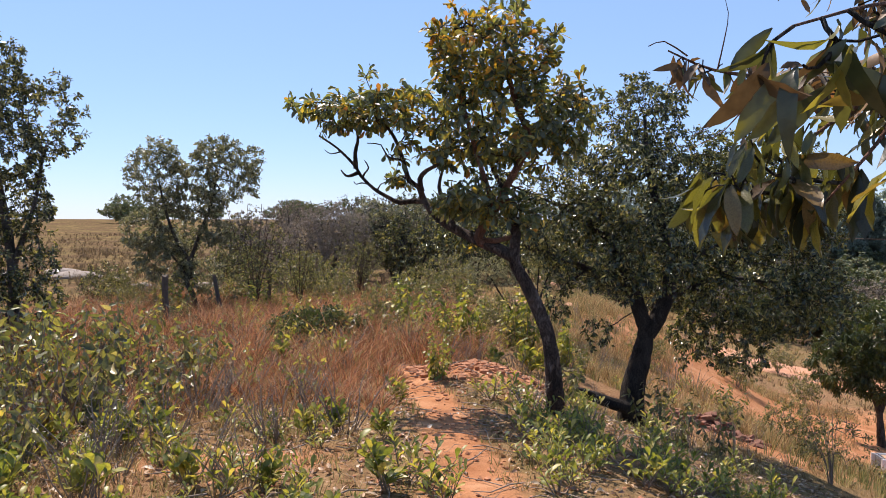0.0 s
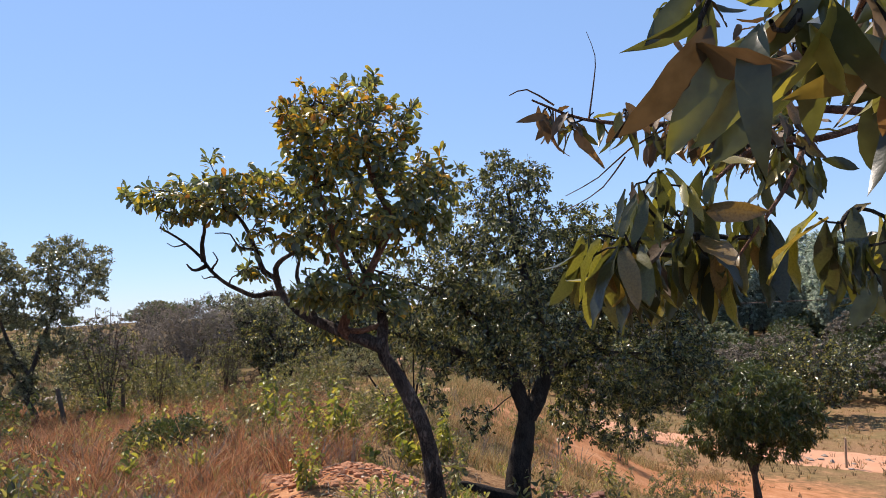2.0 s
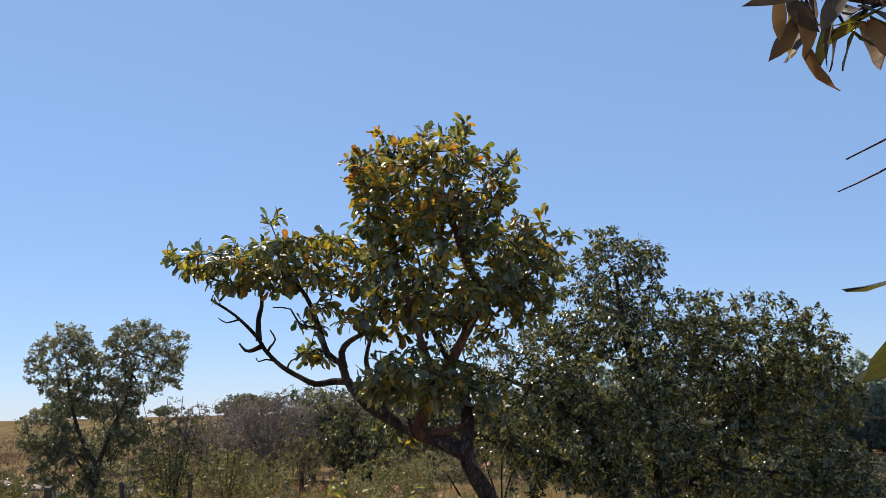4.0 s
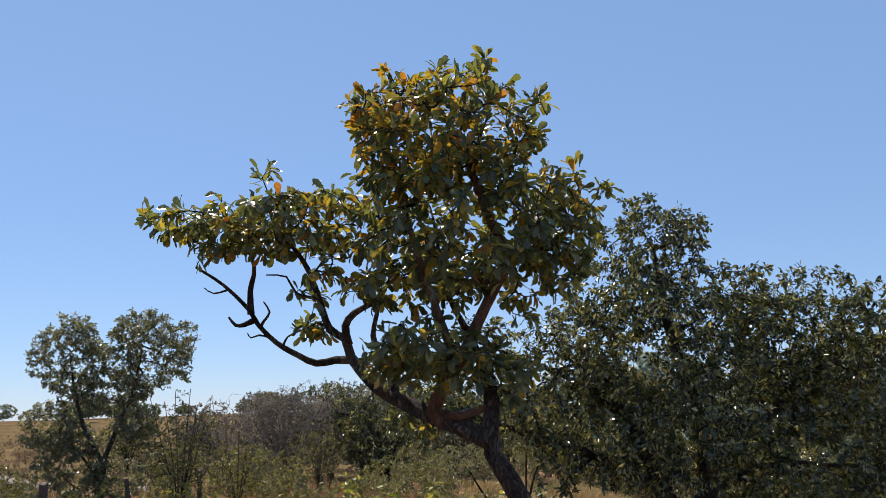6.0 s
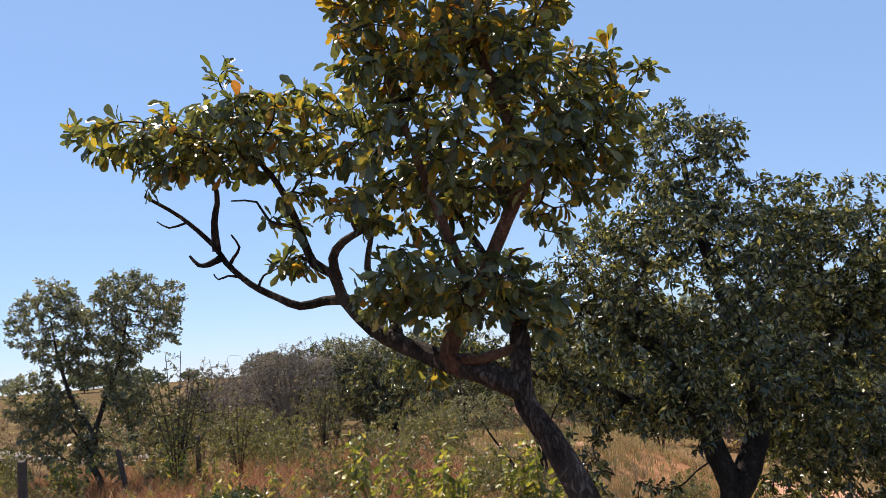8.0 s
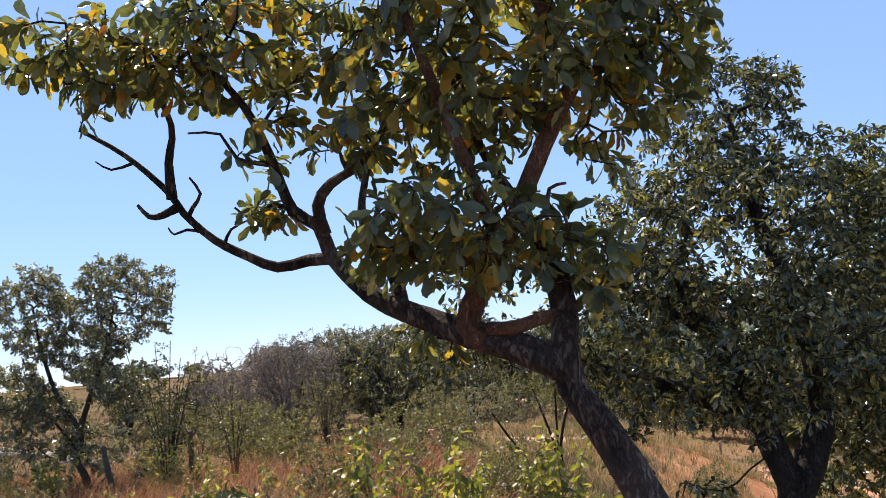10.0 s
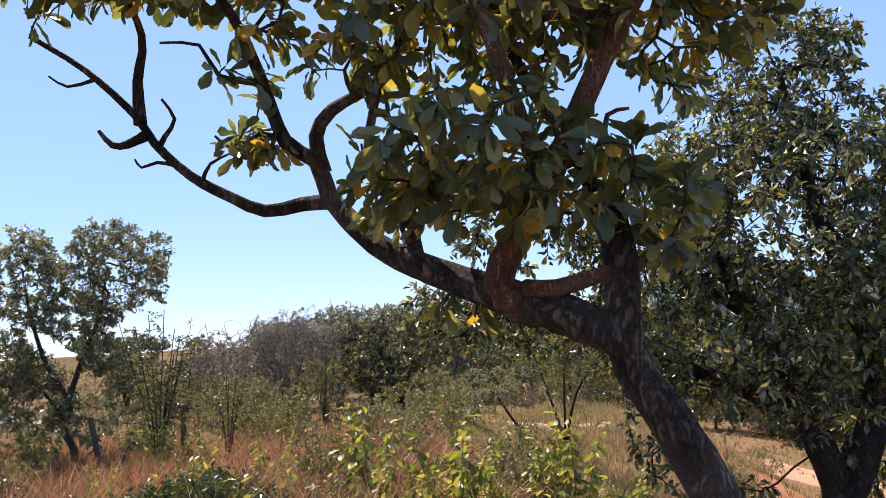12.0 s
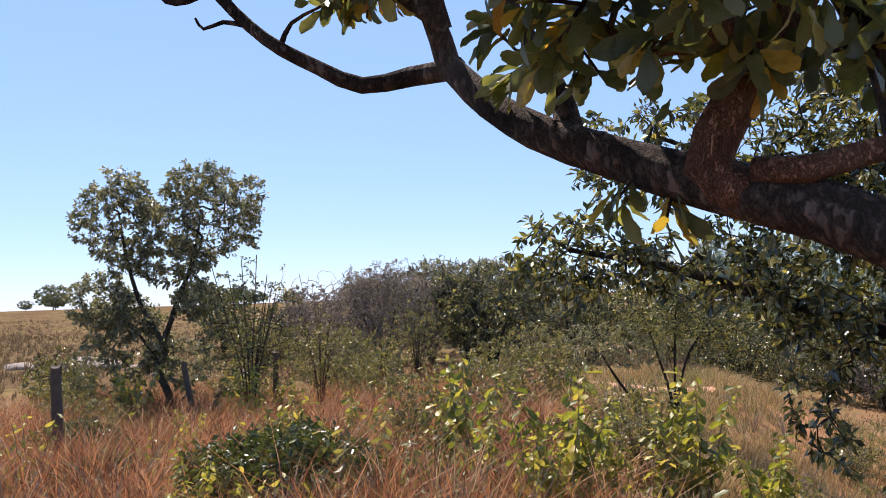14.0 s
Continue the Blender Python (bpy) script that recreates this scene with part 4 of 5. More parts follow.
tree("dark_dome_tree", "low dark grey-green tree with a domed crown", 27,
     [local(HX, HY, [(0.4, 0, -0.1), (0.5, 0, 0.9), (0.9, 0, 1.7), (0.6, 0, 2.9)], 0.13, 0.03),
      local(HX, HY, [(0.5, 0, 0.9), (-0.3, 0, 1.9), (-1.0, 0, 2.9)], 0.08, 0.02),
      local(HX, HY, [(0.9, 0, 1.7), (1.5, 0, 2.2), (1.7, 0, 3.1)], 0.06, 0.02)],
     low(HX, HY, [((-1.2, 0, 2.9), (1.5, 1.0, 1.15)), ((0.7, 0, 3.05), (1.6, 1.1, 1.1)), ((1.7, 0, 2.2), (1.2, 0.9, 0.9)), ((-2.2, 0.3, 2.3), (1.2, 0.9, 1.1)), ((0, 0, 1.6), (1.5, 0.8, 0.7))]),
     1300, 0.12, LEAF_L, BARK_B, 17, 0.12, 0.5, False, 0.3, 1.1, 0.3, 0.005, 0.4, 0.25)


# ---- shrubs ----
def shrub(name, label, seed, h, w, stems, ends, leaf, n_leaf, size, aspect=0.45, x=0.0, y=0.0, fine=False, bark=TWIG, bare=0.25, droop=0.3, group="", category="shrub", lean=0.0, stout=1.0):
    """Several stems from one foot, with leaves from bare * h upwards."""
    rng = np.random.default_rng(seed)
    limbs = []
    for i in range(stems):
        a, s = rng.uniform(0, 6.28), rng.uniform(0.15, 0.42) * w
        t = np.array([math.cos(a), math.sin(a)])
        f = rng.uniform(0.7, 0.98)
        limbs.append(local(x, y, [(0.04 * t[0], 0.04 * t[1], -0.05), (0.25 * s * t[0], 0.25 * s * t[1], 0.35 * h * f), (0.65 * s * t[0] + lean * 0.4, 0.65 * s * t[1], 0.7 * h * f), (s * t[0] + lean, s * t[1], h * f)], (0.007 * h + 0.003) * stout, 0.002 * h + 0.001))
    lo = bare * h
    shapes = low(x, y, [((lean * 0.6, 0, (h + lo) / 2), (w / 2, w / 2, (h - lo) / 2)), ((-0.2 * w + lean * 0.4, 0.1 * w, lo + 0.4 * (h - lo)), (0.36 * w, 0.36 * w, 0.36 * (h - lo))), ((0.22 * w, -0.1 * w, lo + 0.35 * (h - lo)), (0.36 * w, 0.36 * w, 0.34 * (h - lo)))])
    return tree(name, label, seed, limbs, shapes, ends, 0.05 * w, leaf, bark, n_leaf, size, aspect, fine, droop, 1.15, 0.15, 0.0022 * (0.5 + 0.5 * h), 0.4, 0.2 * size / 0.1, category=category, group=group, uneven=0.05)


def spread(ob, places, seed):
    """Copies of a shrub at (x, y, scale), each turned by itself."""
    rng = np.random.default_rng(seed)
    for x, y, s in places:
        copy_thing(ob, pose(x, y, gz(x, y) - 0.02, 0, 0, rng.uniform(0, 360)) @ Matrix.Diagonal((s * rng.uniform(0.9, 1.12), s * rng.uniform(0.9, 1.12), s, 1)))


dry = shrub("dry_bush", "tall grey-brown half-bare bush", 31, 3.9, 4.2, 9, 900, LEAF_DRY, 8, 0.08, 0.5, -5.0, 36.0, bare=0.12, bark=BARK_L, stout=2.4)
spread(dry, [(-2.2, 37.5, 1.06), (-8.2, 40, 0.8), (-4.0, 42, 1.15), (-0.2, 41, 0.95), (-6.8, 38.5, 0.85)], 1)
dull = shrub("olive_bush", "tall olive green bush in dry scrub", 32, 3.7, 3.6, 6, 560, LEAF_B, 13, 0.12, 0.5, -1.2, 35.5, bare=0.15, bark=BARK_B, stout=2.2)
spread(dull, [(1.6, 41, 0.8), (-9.6, 37, 0.6), (2.8, 44, 1.15), (6.5, 46, 1.1), (-3, 47, 1.2), (10, 48, 1.2), (-16, 50, 0.9), (14, 56, 1.3), (-10.4, 25.2, 0.45)], 2)
shrub("dead_shrub", "leafless pale grey thorny shrub", 33, 3.8, 2.6, 8, 260, LEAF_DRY, 1, 0.05, 0.3, -7.0, 35.0, bare=0.3)
mid = shrub("scrub_bush", "waist-high olive scrub bush", 34, 1.5, 1.7, 7, 230, LEAF_OLIVE, 13, 0.075, 0.5, -1.0, 26.5, bare=0.1)
spread(mid, [(0.4, 24.5, 1.0), (-4.0, 27.5, 1.2), (-0.6, 20.6, 0.8), (-5.4, 30, 1.2), (-6.2, 24.8, 0.8),
             (1.2, 17.2, 0.75), (-1.3, 17.4, 0.75), (7.9, 18.6, 0.75), (9.4, 26, 0.8), (6.0, 24.0, 0.7), (15, 34, 0.9), (12, 38, 1.0), (4.5, 36, 1.2), (18, 44, 1.1), (0.2, 31, 1.2), (-6.6, 19.8, 0.55), (-7.9, 21.4, 0.7), (-3.4, 25.6, 0.8), (-9.2, 23.4, 0.9)], 3)
thin = shrub("thin_stemmed_shrub", "tall shrub of thin upright bare stems", 35, 3.3, 2.2, 9, 300, LEAF_OLIVE, 8, 0.08, 0.5, -5.3, 23.0, bare=0.2, bark=BARK_A, stout=0.75)
spread(thin, [(-4.3, 24.4, 0.7), (-6.6, 27.0, 0.75), (-3.0, 30, 0.8)], 4)
shrub("yard_shrub", "small twiggy shrub with sparse leaves by the yard", 36, 1.25, 1.2, 7, 130, LEAF_OLIVE, 7, 0.06, 0.45, 6.4, 13.4, bare=0.25)
heap = shrub("brush_heap", "dark green tangle of low brush in russet grass", 37, 0.75, 1.9, 50, 800, LEAF_MANGO, 9, 0.09, 0.4, -2.35, 15.2, bare=0.0, bark=BARK_B)
spread(heap, [(-4.6, 16.2, 0.55), (-0.9, 16.6, 0.6), (-6.2, 18.4, 0.7), (0.2, 18.6, 0.6), (-3.4, 19.0, 0.6), (-1.4, 21.5, 0.7)], 11)

# leafy plants beside the path
def shoots(name, label, seed, n, h, w, leaf, size, aspect, x, y, gap=0.05, up=0.5, droop=0.25, start=0.2, bark=TWIG, fine=2, category="plant"):
    """Slender upright stems with leaves set one by one along them."""
    rng = np.random.default_rng(seed)
    home = thing(name, label, category, at(x, y, -0.01))
    pos, way, nrm, ln = [], [], [], []
    for i in range(n):
        a, hh = rng.uniform(0, 6.28), h * rng.uniform(0.55, 1.0)
        d = np.array([math.cos(a), math.sin(a), 0])
        o, lean = d * rng.uniform(0.02, 0.16) * w, d * rng.uniform(0.15, 0.5) * w
        p = spline([o, o + lean * 0.25 + [0, 0, 0.35 * hh] + rng.normal(size=3) * 0.02 * h, o + lean * 0.6 + [0, 0, 0.72 * hh] + rng.normal(size=3) * 0.02 * h, o + lean + [0, 0, hh]], 0.05)
        part("stem", wood("stem", [(p, np.linspace(0.004 + 0.005 * h, 0.0018, len(p)))], 6, bark), home)
        k = max(3, int(hh * (1 - start) / gap))
        for q in range(k):
            t = start + (1 - start) * (q + rng.uniform(0.2, 0.8)) / k
            f = t * (len(p) - 1)
            m = min(int(f), len(p) - 2)
            c = p[m] + (p[m + 1] - p[m]) * (f - m)
            b = 2.4 * q + rng.normal() * 0.4
            lift = up * (0.5 + 0.9 * t)
            pos.append(c)
            way.append([math.cos(b), math.sin(b), lift - droop * rng.uniform(0.3, 1.7)])
            nrm.append([-0.6 * math.cos(b) + rng.normal() * 0.5, -0.6 * math.sin(b) + rng.normal() * 0.5, 1.0])
            ln.append(size * rng.uniform(0.6, 1.15) * (1.05 - 0.35 * t))
    pos, way, nrm, ln = map(np.array, (pos, way, nrm, ln))
    part("foliage", leaf_mesh("foliage", pos, way, unit(nrm), ln, ln * aspect, [leaf], None, fine, 0.22, 0.3, seed), home, kind="stuff")
    return home


TRACK = spline([(4.2, 29.3), (3.1, 29.8), (1.8, 31.8), (0.4, 35.7)], 0.6)


def patchy(rng, n, x0, x1, y0, y1, scale, cut, avoid=True):
    """Places in a field that clump in drifts and leave the path free."""
    x, y = rng.uniform(x0, x1, n * 3), rng.uniform(y0, y1, n * 3)
    f = np.sin(x * scale + 1.3 * np.sin(y * scale * 0.7)) * np.sin(y * scale * 1.1 + 1.7 * np.sin(x * scale * 0.6)) + rng.normal(size=n * 3) * 0.35
    ok = f > cut
    if avoid:
        px = np.interp(y, [3, 5, 7.6, 9.5, 11.4, 14], [0.45, 0.3, 0.12, -0.1, -0.5, -0.9])
        ok &= (np.abs(x - px) > 0.22) | (y > 13)
        ok &= np.hypot((x - 0.5) / 1.1, (y - 11.4) / 0.5) > 1
        ok &= (np.hypot((x - 13.5) / 6, (y - 25) / 7) > 1) | (f > 1.1)
        ok &= np.hypot(x - 2.2, y - 3.15) > 0.4
        for q in TRACK:
            ok &= np.hypot(x - q[0], y - q[1]) > 0.6
        ok &= np.hypot((x - 5.3) / 1.0, (y - 15.6) / 0.9) > 1
    return x[ok][:n], y[ok][:n]


def sow(seed, protos, n, box, lo, hi, clear=0.3):
    """Strews copies over a stretch of ground, off the path and clear of trunks."""
    rng = np.random.default_rng(seed)
    x, y = patchy(rng, n, *box, 1.3, -0.3)
    for i in range(len(x)):
        if min(math.hypot(x[i] - 1.3, y[i] - 9.5), math.hypot(x[i] - 3.05, y[i] - 13.4), math.hypot(x[i] - 2.08, y[i] - 3.15)) > clear:
            sc = rng.uniform(lo, hi)
            copy_thing(protos[i % len(protos)], pose(x[i], y[i], gz(x[i], y[i]) - 0.01, rng.normal() * 6, rng.normal() * 6, rng.uniform(0, 360)) @ Matrix.Scale(sc, 4))


tall = shoots("leafy_scrub", "waist-high scrub with drooping olive green leaves", 41, 6, 1.2, 1.1, LEAF_OLIVE, 0.2, 0.42, -3.5, 7.9, 0.055, 0.3, 0.95, 0.1)
tall2 = shoots("leafy_scrub", "waist-high scrub with yellowish green leaves", 46, 5, 1.1, 1.2, LEAF_LIME, 0.19, 0.4, -4.4, 8.9, 0.06, 0.35, 0.9, 0.15)
tall3 = shoots("dry_scrub", "waist-high scrub with brown curled leaves", 50, 6, 1.05, 0.9, LEAF_BROWN, 0.11, 0.4, -3.4, 7.0, 0.045, 0.2, 1.0, 0.15)
spread(tall3, [(-4.4, 8.2, 0.9), (-2.6, 8.8, 0.6), (-3.5, 10.0, 0.8), (-5.6, 10.2, 1.0), (-4.8, 11.2, 0.9)], 12)
spread(tall, [(-1.6, 14.9, 0.8), (-0.6, 13.6, 0.5), (-3.9, 6.9, 0.8), (-3.3, 6.2, 0.6), (-4.4, 6.0, 0.8), (-2.9, 7.4, 0.6), (-3.8, 8.6, 0.9), (-2.9, 9.2, 0.7), (-4.0, 10.4, 1.0), (-5.4, 10.6, 1.2), (-3.3, 11.0, 0.8), (-6.4, 12.0, 1.1), (1.9, 12.4, 0.75), (-7.0, 21.6, 0.9), (-6.1, 22.8, 0.9), (-4.7, 11.8, 1.0), (-3.0, 8.4, 0.7), (1.75, 11.3, 0.6), (-0.9, 14.6, 0.7)], 5)
spread(tall2, [(-4.6, 7.4, 0.9), (-5.0, 9.6, 1.1), (-3.9, 9.4, 0.8), (-2.5, 10.2, 0.6), (-5.6, 11.6, 1.1), (-3.6, 12.2, 0.8), (-4.9, 13.0, 1.0), (-7.4, 22.4, 1.0), (-1.9, 11.4, 0.5), (1.0, 15.5, 0.8), (-2.0, 13.6, 0.6), (-6.6, 20.6, 0.8)], 6)
fresh = shoots("fresh_green_plant", "knee-high plant with bright green upright leaves", 42, 7, 0.42, 0.5, LEAF_LIME, 0.15, 0.36, 0.85, 6.45, 0.04, 1.7, 0.1, 0.15)
fresh2 = shoots("fresh_green_plant", "low plant with narrow bright green leaves", 47, 8, 0.32, 0.45, LEAF_LIME, 0.12, 0.32, 1.15, 6.7, 0.026, 1.5, 0.1, 0.15)
spread(fresh, [(-2.3, 14.2, 1.4), (-1.9, 14.3, 1.2), (-2.7, 14.45, 1.3), (1.35, 6.9, 0.9), (1.6, 6.6, 1.0), (1.05, 7.3, 0.85), (1.85, 7.2, 0.95), (2.15, 7.6, 0.9), (2.9, 8.4, 0.8), (1.5, 7.6, 0.9), (1.3, 8.3, 0.8), (-0.12, 5.75, 1.05), (-1.9, 5.9, 0.75), (-2.6, 5.9, 0.8), (-3.2, 6.2, 0.9), (0.95, 10.0, 1.0), (1.7, 9.6, 0.9), (1.5, 8.9, 1.0), (-2.2, 8.0, 0.8), (0.9, 9.2, 0.8), (2.7, 10.2, 0.8)], 7)
spread(fresh2, [(0.7, 6.9, 1.0), (1.9, 6.6, 1.1), (2.3, 7.2, 1.0), (1.2, 7.8, 1.1), (0.95, 7.5, 1.0), (2.0, 8.0, 1.1), (-0.3, 6.0, 1.1), (0.02, 5.55, 1.0), (-1.55, 6.05, 1.0), (-1.3, 5.8, 0.9), (-2.2, 6.4, 1.0), (-1.1, 7.0, 0.8), (-2.9, 6.7, 1.0), (0.6, 9.9, 1.1), (1.75, 10.1, 1.1), (2.3, 9.2, 1.1), (3.4, 9.6, 1.0), (-1.6, 7.4, 0.9), (1.0, 8.7, 1.0)], 8)
broad = shoots("broad_leaved_plant", "low plant with broad upright green leaves", 43, 6, 0.4, 0.45, LEAF_LIME, 0.18, 0.42, -0.36, 5.62, 0.035, 1.6, 0.1, 0.15)
spread(broad, [(1.55, 14.2, 1.5), (1.75, 14.6, 1.2), (-1.75, 5.6, 0.9), (-3.0, 5.4, 1.0), (-2.5, 7.4, 0.9), (-1.0, 7.6, 0.8), (-3.4, 6.9, 1.0), (-0.5, 9.2, 0.7), (0.9, 12.8, 1.0), (-2.6, 12.2, 1.2), (-1.7, 12.8, 1.1), (2.55, 16.8, 1.5)], 9)
sow(205, [fresh, broad, fresh2, broad], 46, (-4.6, -0.5, 4.5, 7.6), 0.5, 0.95)
sow(206, [fresh, fresh2], 40, (0.55, 3.4, 5.6, 8.8), 0.6, 1.05)
big = shoots("big_leaf_sprout", "sprout of large bright green leaves", 44, 3, 0.34, 0.16, LEAF_LIME, 0.24, 0.38, -2.28, 5.35, 0.06, 1.6, 0.0, 0.3)
sapling = shoots("leafy_sapling", "slender upright sapling with bright green leaves", 45, 7, 1.5, 0.9, LEAF_LIME, 0.19, 0.5, 0.25, 14.9, 0.032, 0.35, 0.8, 0.1)
spread(sapling, [(0.55, 15.3, 0.8), (0.0, 14.4, 0.7), (-2.75, 14.2, 0.55), (2.3, 16.2, 0.8), (-0.05, 10.7, 0.5), (-0.5, 15.5, 0.7), (-4.9, 21.5, 0.9), (-7.2, 22.2, 1.0), (1.4, 16.4, 0.8)], 10)
weed = shoots("dry_weed", "dead brown weed with shrivelled leaves", 48, 7, 0.55, 0.5, LEAF_DRY, 0.06, 0.3, -1.6, 9.4, 0.05, 0.2, 0.6, 0.15, fine=True)
weed2 = shoots("dry_weed", "dry grey weed stalks with few leaves", 49, 10, 0.7, 0.8, LEAF_DRY, 0.05, 0.3, -3.0, 12.8, 0.09, 0.4, 0.4, 0.3, fine=True)


# ---- grass and litter ----
def blades(rng, x, y, n, h, wide, lean, lift=0.0):
    """Tufts of n bent blades each at the places x, y."""
    k = np.repeat(np.arange(len(x)), n)
    m = len(k)
    a = rng.uniform(0, 6.28, m)
    rad = rng.uniform(0, 0.09, m)
    bx, by = x[k] + rad * np.cos(a), y[k] + rad * np.sin(a)
    bz = ground(bx, by) - 0.01 + lift
    hh = h[k] * rng.uniform(0.45, 1.1, m)
    out = hh * lean * rng.uniform(0.2, 1.3, m)
    ox, oy = out * np.cos(a) + 0.12 * hh, out * np.sin(a)
    s = rng.uniform(0, 6.28, m)
    sx, sy = np.cos(s) * wide, np.sin(s) * wide
    P = np.stack([np.stack([bx - sx, by - sy, bz], -1), np.stack([bx + sx, by + sy, bz], -1),
                  np.stack([bx + ox * 0.4 + sx * 0.8, by + oy * 0.4 + sy * 0.8, bz + hh * 0.62], -1), np.stack([bx + ox * 0.4 - sx * 0.8, by + oy * 0.4 - sy * 0.8, bz + hh * 0.62], -1),
                  np.stack([bx + ox, by + oy, bz + hh], -1)], 1).reshape(-1, 3)
    b = np.arange(m)[:, None] * 5
    return P, (b + np.array([[0, 1, 2, 3]])).tolist() + (b + np.array([[3, 2, 4]])).tolist()


sow(201, [weed, weed2], 95, (-6, 3.5, 5.5, 16), 0.5, 1.1)
sow(210, [weed2, weed], 24, (-5.2, -1.2, 5.2, 9.5), 0.6, 1.1)
sow(202, [fresh2, tall2, fresh, tall], 38, (-6, -0.8, 6.5, 17), 0.35, 0.8)
sow(208, [fresh2, weed, fresh, weed2], 28, (-5, -0.9, -3, 4.6), 0.5, 0.9)
sow(209, [weed, fresh2], 16, (1.3, 5, -3, 5), 0.5, 0.8)
sow(203, [fresh2, tall, weed2, weed], 70, (0.9, 9, 7, 24), 0.4, 0.9)
sow(207, [weed, weed2, weed, fresh2], 44, (1.2, 7, 16, 27), 0.7, 1.2)
sow(204, [weed, tall2, weed2, weed, sapling], 50, (-9, 2, 14, 28), 0.5, 1.1)


def meadow(name, label, seed, n, box, per, h, wide, lean, material, scale=0.9, cut=0.0):
    rng = np.random.default_rng(seed)
    x, y = patchy(rng, n, *box, scale, cut)
    hh = h * rng.uniform(0.35, 1.2, len(x)) * np.interp(y, [10, 13.5], [0.55, 1.0])
    P, F = blades(rng, x, y, per, hh, wide, lean)
    thing(name, label, "grass", kind="stuff", data=mesh_of(name, P, F, material))


meadow("russet_grass", "tall dry russet grass bent over", 51, 4600, (-11, 0.2, 11.8, 30), 12, 0.74, 0.005, 0.9, GRASS_RED, 1.6, 0.2)
meadow("russet_grass", "russet grass stalks blown flat and tangled", 59, 2600, (-10, 0.8, 11.5, 26), 12, 0.6, 0.0042, 1.8, GRASS_RED, 2.1, 0.2)
meadow("russet_grass", "tall dry russet grass bent over", 52, 2300, (-6, -0.6, 8.2, 13), 10, 0.46, 0.0042, 1.4, GRASS_RED, 1.1, -0.1)
meadow("straw_grass", "short dry straw-coloured grass on the slope", 53, 4600, (0.6, 17, 16.5, 36), 11, 0.36, 0.0055, 0.8, GRASS_STRAW, 0.9, -0.12)
meadow("straw_grass", "thin dry straw grass around the dark trees", 66, 420, (1.4, 10, 11.0, 17), 10, 0.26, 0.004, 0.9, GRASS_STRAW, 1.5, 0.2)
meadow("straw_grass", "tufts of dry straw grass beside the path", 54, 900, (-4.5, 4.5, 4.2, 12), 12, 0.15, 0.0026, 0.9, GRASS_STRAW, 1.7, 0.15)
meadow("straw_grass", "pale dry straw among leafy scrub", 69, 800, (-5.5, -0.6, 4.6, 10.5), 12, 0.3, 0.0028, 0.9, GRASS_STRAW, 1.4, 0.0)
meadow("straw_grass", "sparse dry straw tufts around the start of the path", 67, 700, (-7, 7, -5, 4.6), 11, 0.2, 0.003, 0.9, GRASS_STRAW, 1.5, 0.1)
meadow("green_grass", "sparse green grass tufts among the litter", 55, 900, (-4.5, 4.5, 4.4, 12.5), 10, 0.22, 0.0032, 0.8, GRASS_GREEN, 1.9, 0.2)
meadow("green_grass", "dull green grass among the straw below the trees", 68, 1500, (1, 12, 17, 33), 10, 0.3, 0.005, 0.7, GRASS_GREEN, 0.5, 0.1)
meadow("green_grass", "olive grass tufts across the scrub", 56, 1300, (-10, 14, 14, 36), 10, 0.4, 0.007, 0.6, GRASS_GREEN, 0.6, 0.25)
meadow("field_grass", "dull olive grass of the far field", 57, 5200, (-60, 30, 30, 95), 7, 0.35, 0.014, 0.7, GRASS_FIELD, 0.25, 0.0)
meadow("field_grass", "russet grass of the far field", 58, 3000, (-50, 5, 28, 70), 7, 0.5, 0.016, 0.6, GRASS_FIELD, 0.3, 0.1)
meadow("field_grass", "straw grass beyond the dirt road", 60, 2600, (16, 62, 34, 78), 8, 0.4, 0.014, 0.7, GRASS_STRAW, 0.5, -0.2)


def fallen_leaves():
    rng = np.random.default_rng(61)
    x, y = rng.uniform(-6, 6, 24000), rng.uniform(-3.5, 14, 24000)
    ok = np.abs(x - np.interp(y, [3, 5, 7.6, 9.5, 11.4, 14], [0.45, 0.3, 0.12, -0.1, -0.5, -0.9])) > 0.35 * rng.uniform(0.2, 1.3, len(x))
    ok &= np.hypot((x - 0.5) / 1.2, (y - 11.4) / 0.6) > rng.uniform(0.2, 1.2, len(x))
    x, y = x[ok], y[ok]
    z = ground(x, y) + rng.uniform(0.003, 0.03, len(x))
    a = rng.uniform(0, 6.28, len(x))
    way = np.stack([np.cos(a), np.sin(a), rng.normal(size=len(x)) * 0.25], -1)
    nrm = unit(np.stack([rng.normal(size=len(x)) * 0.5, rng.normal(size=len(x)) * 0.5, np.ones(len(x))], -1))
    ln = rng.uniform(0.03, 0.12, len(x))
    thing("leaf_litter", "dry fallen leaves lying on the soil", "leaf litter", kind="stuff", data=leaf_mesh("leaf_litter", np.stack([x, y, z], -1), way, nrm, ln, ln * 0.4, [LITTER], None, True, 0.3, 0.5))


fallen_leaves()


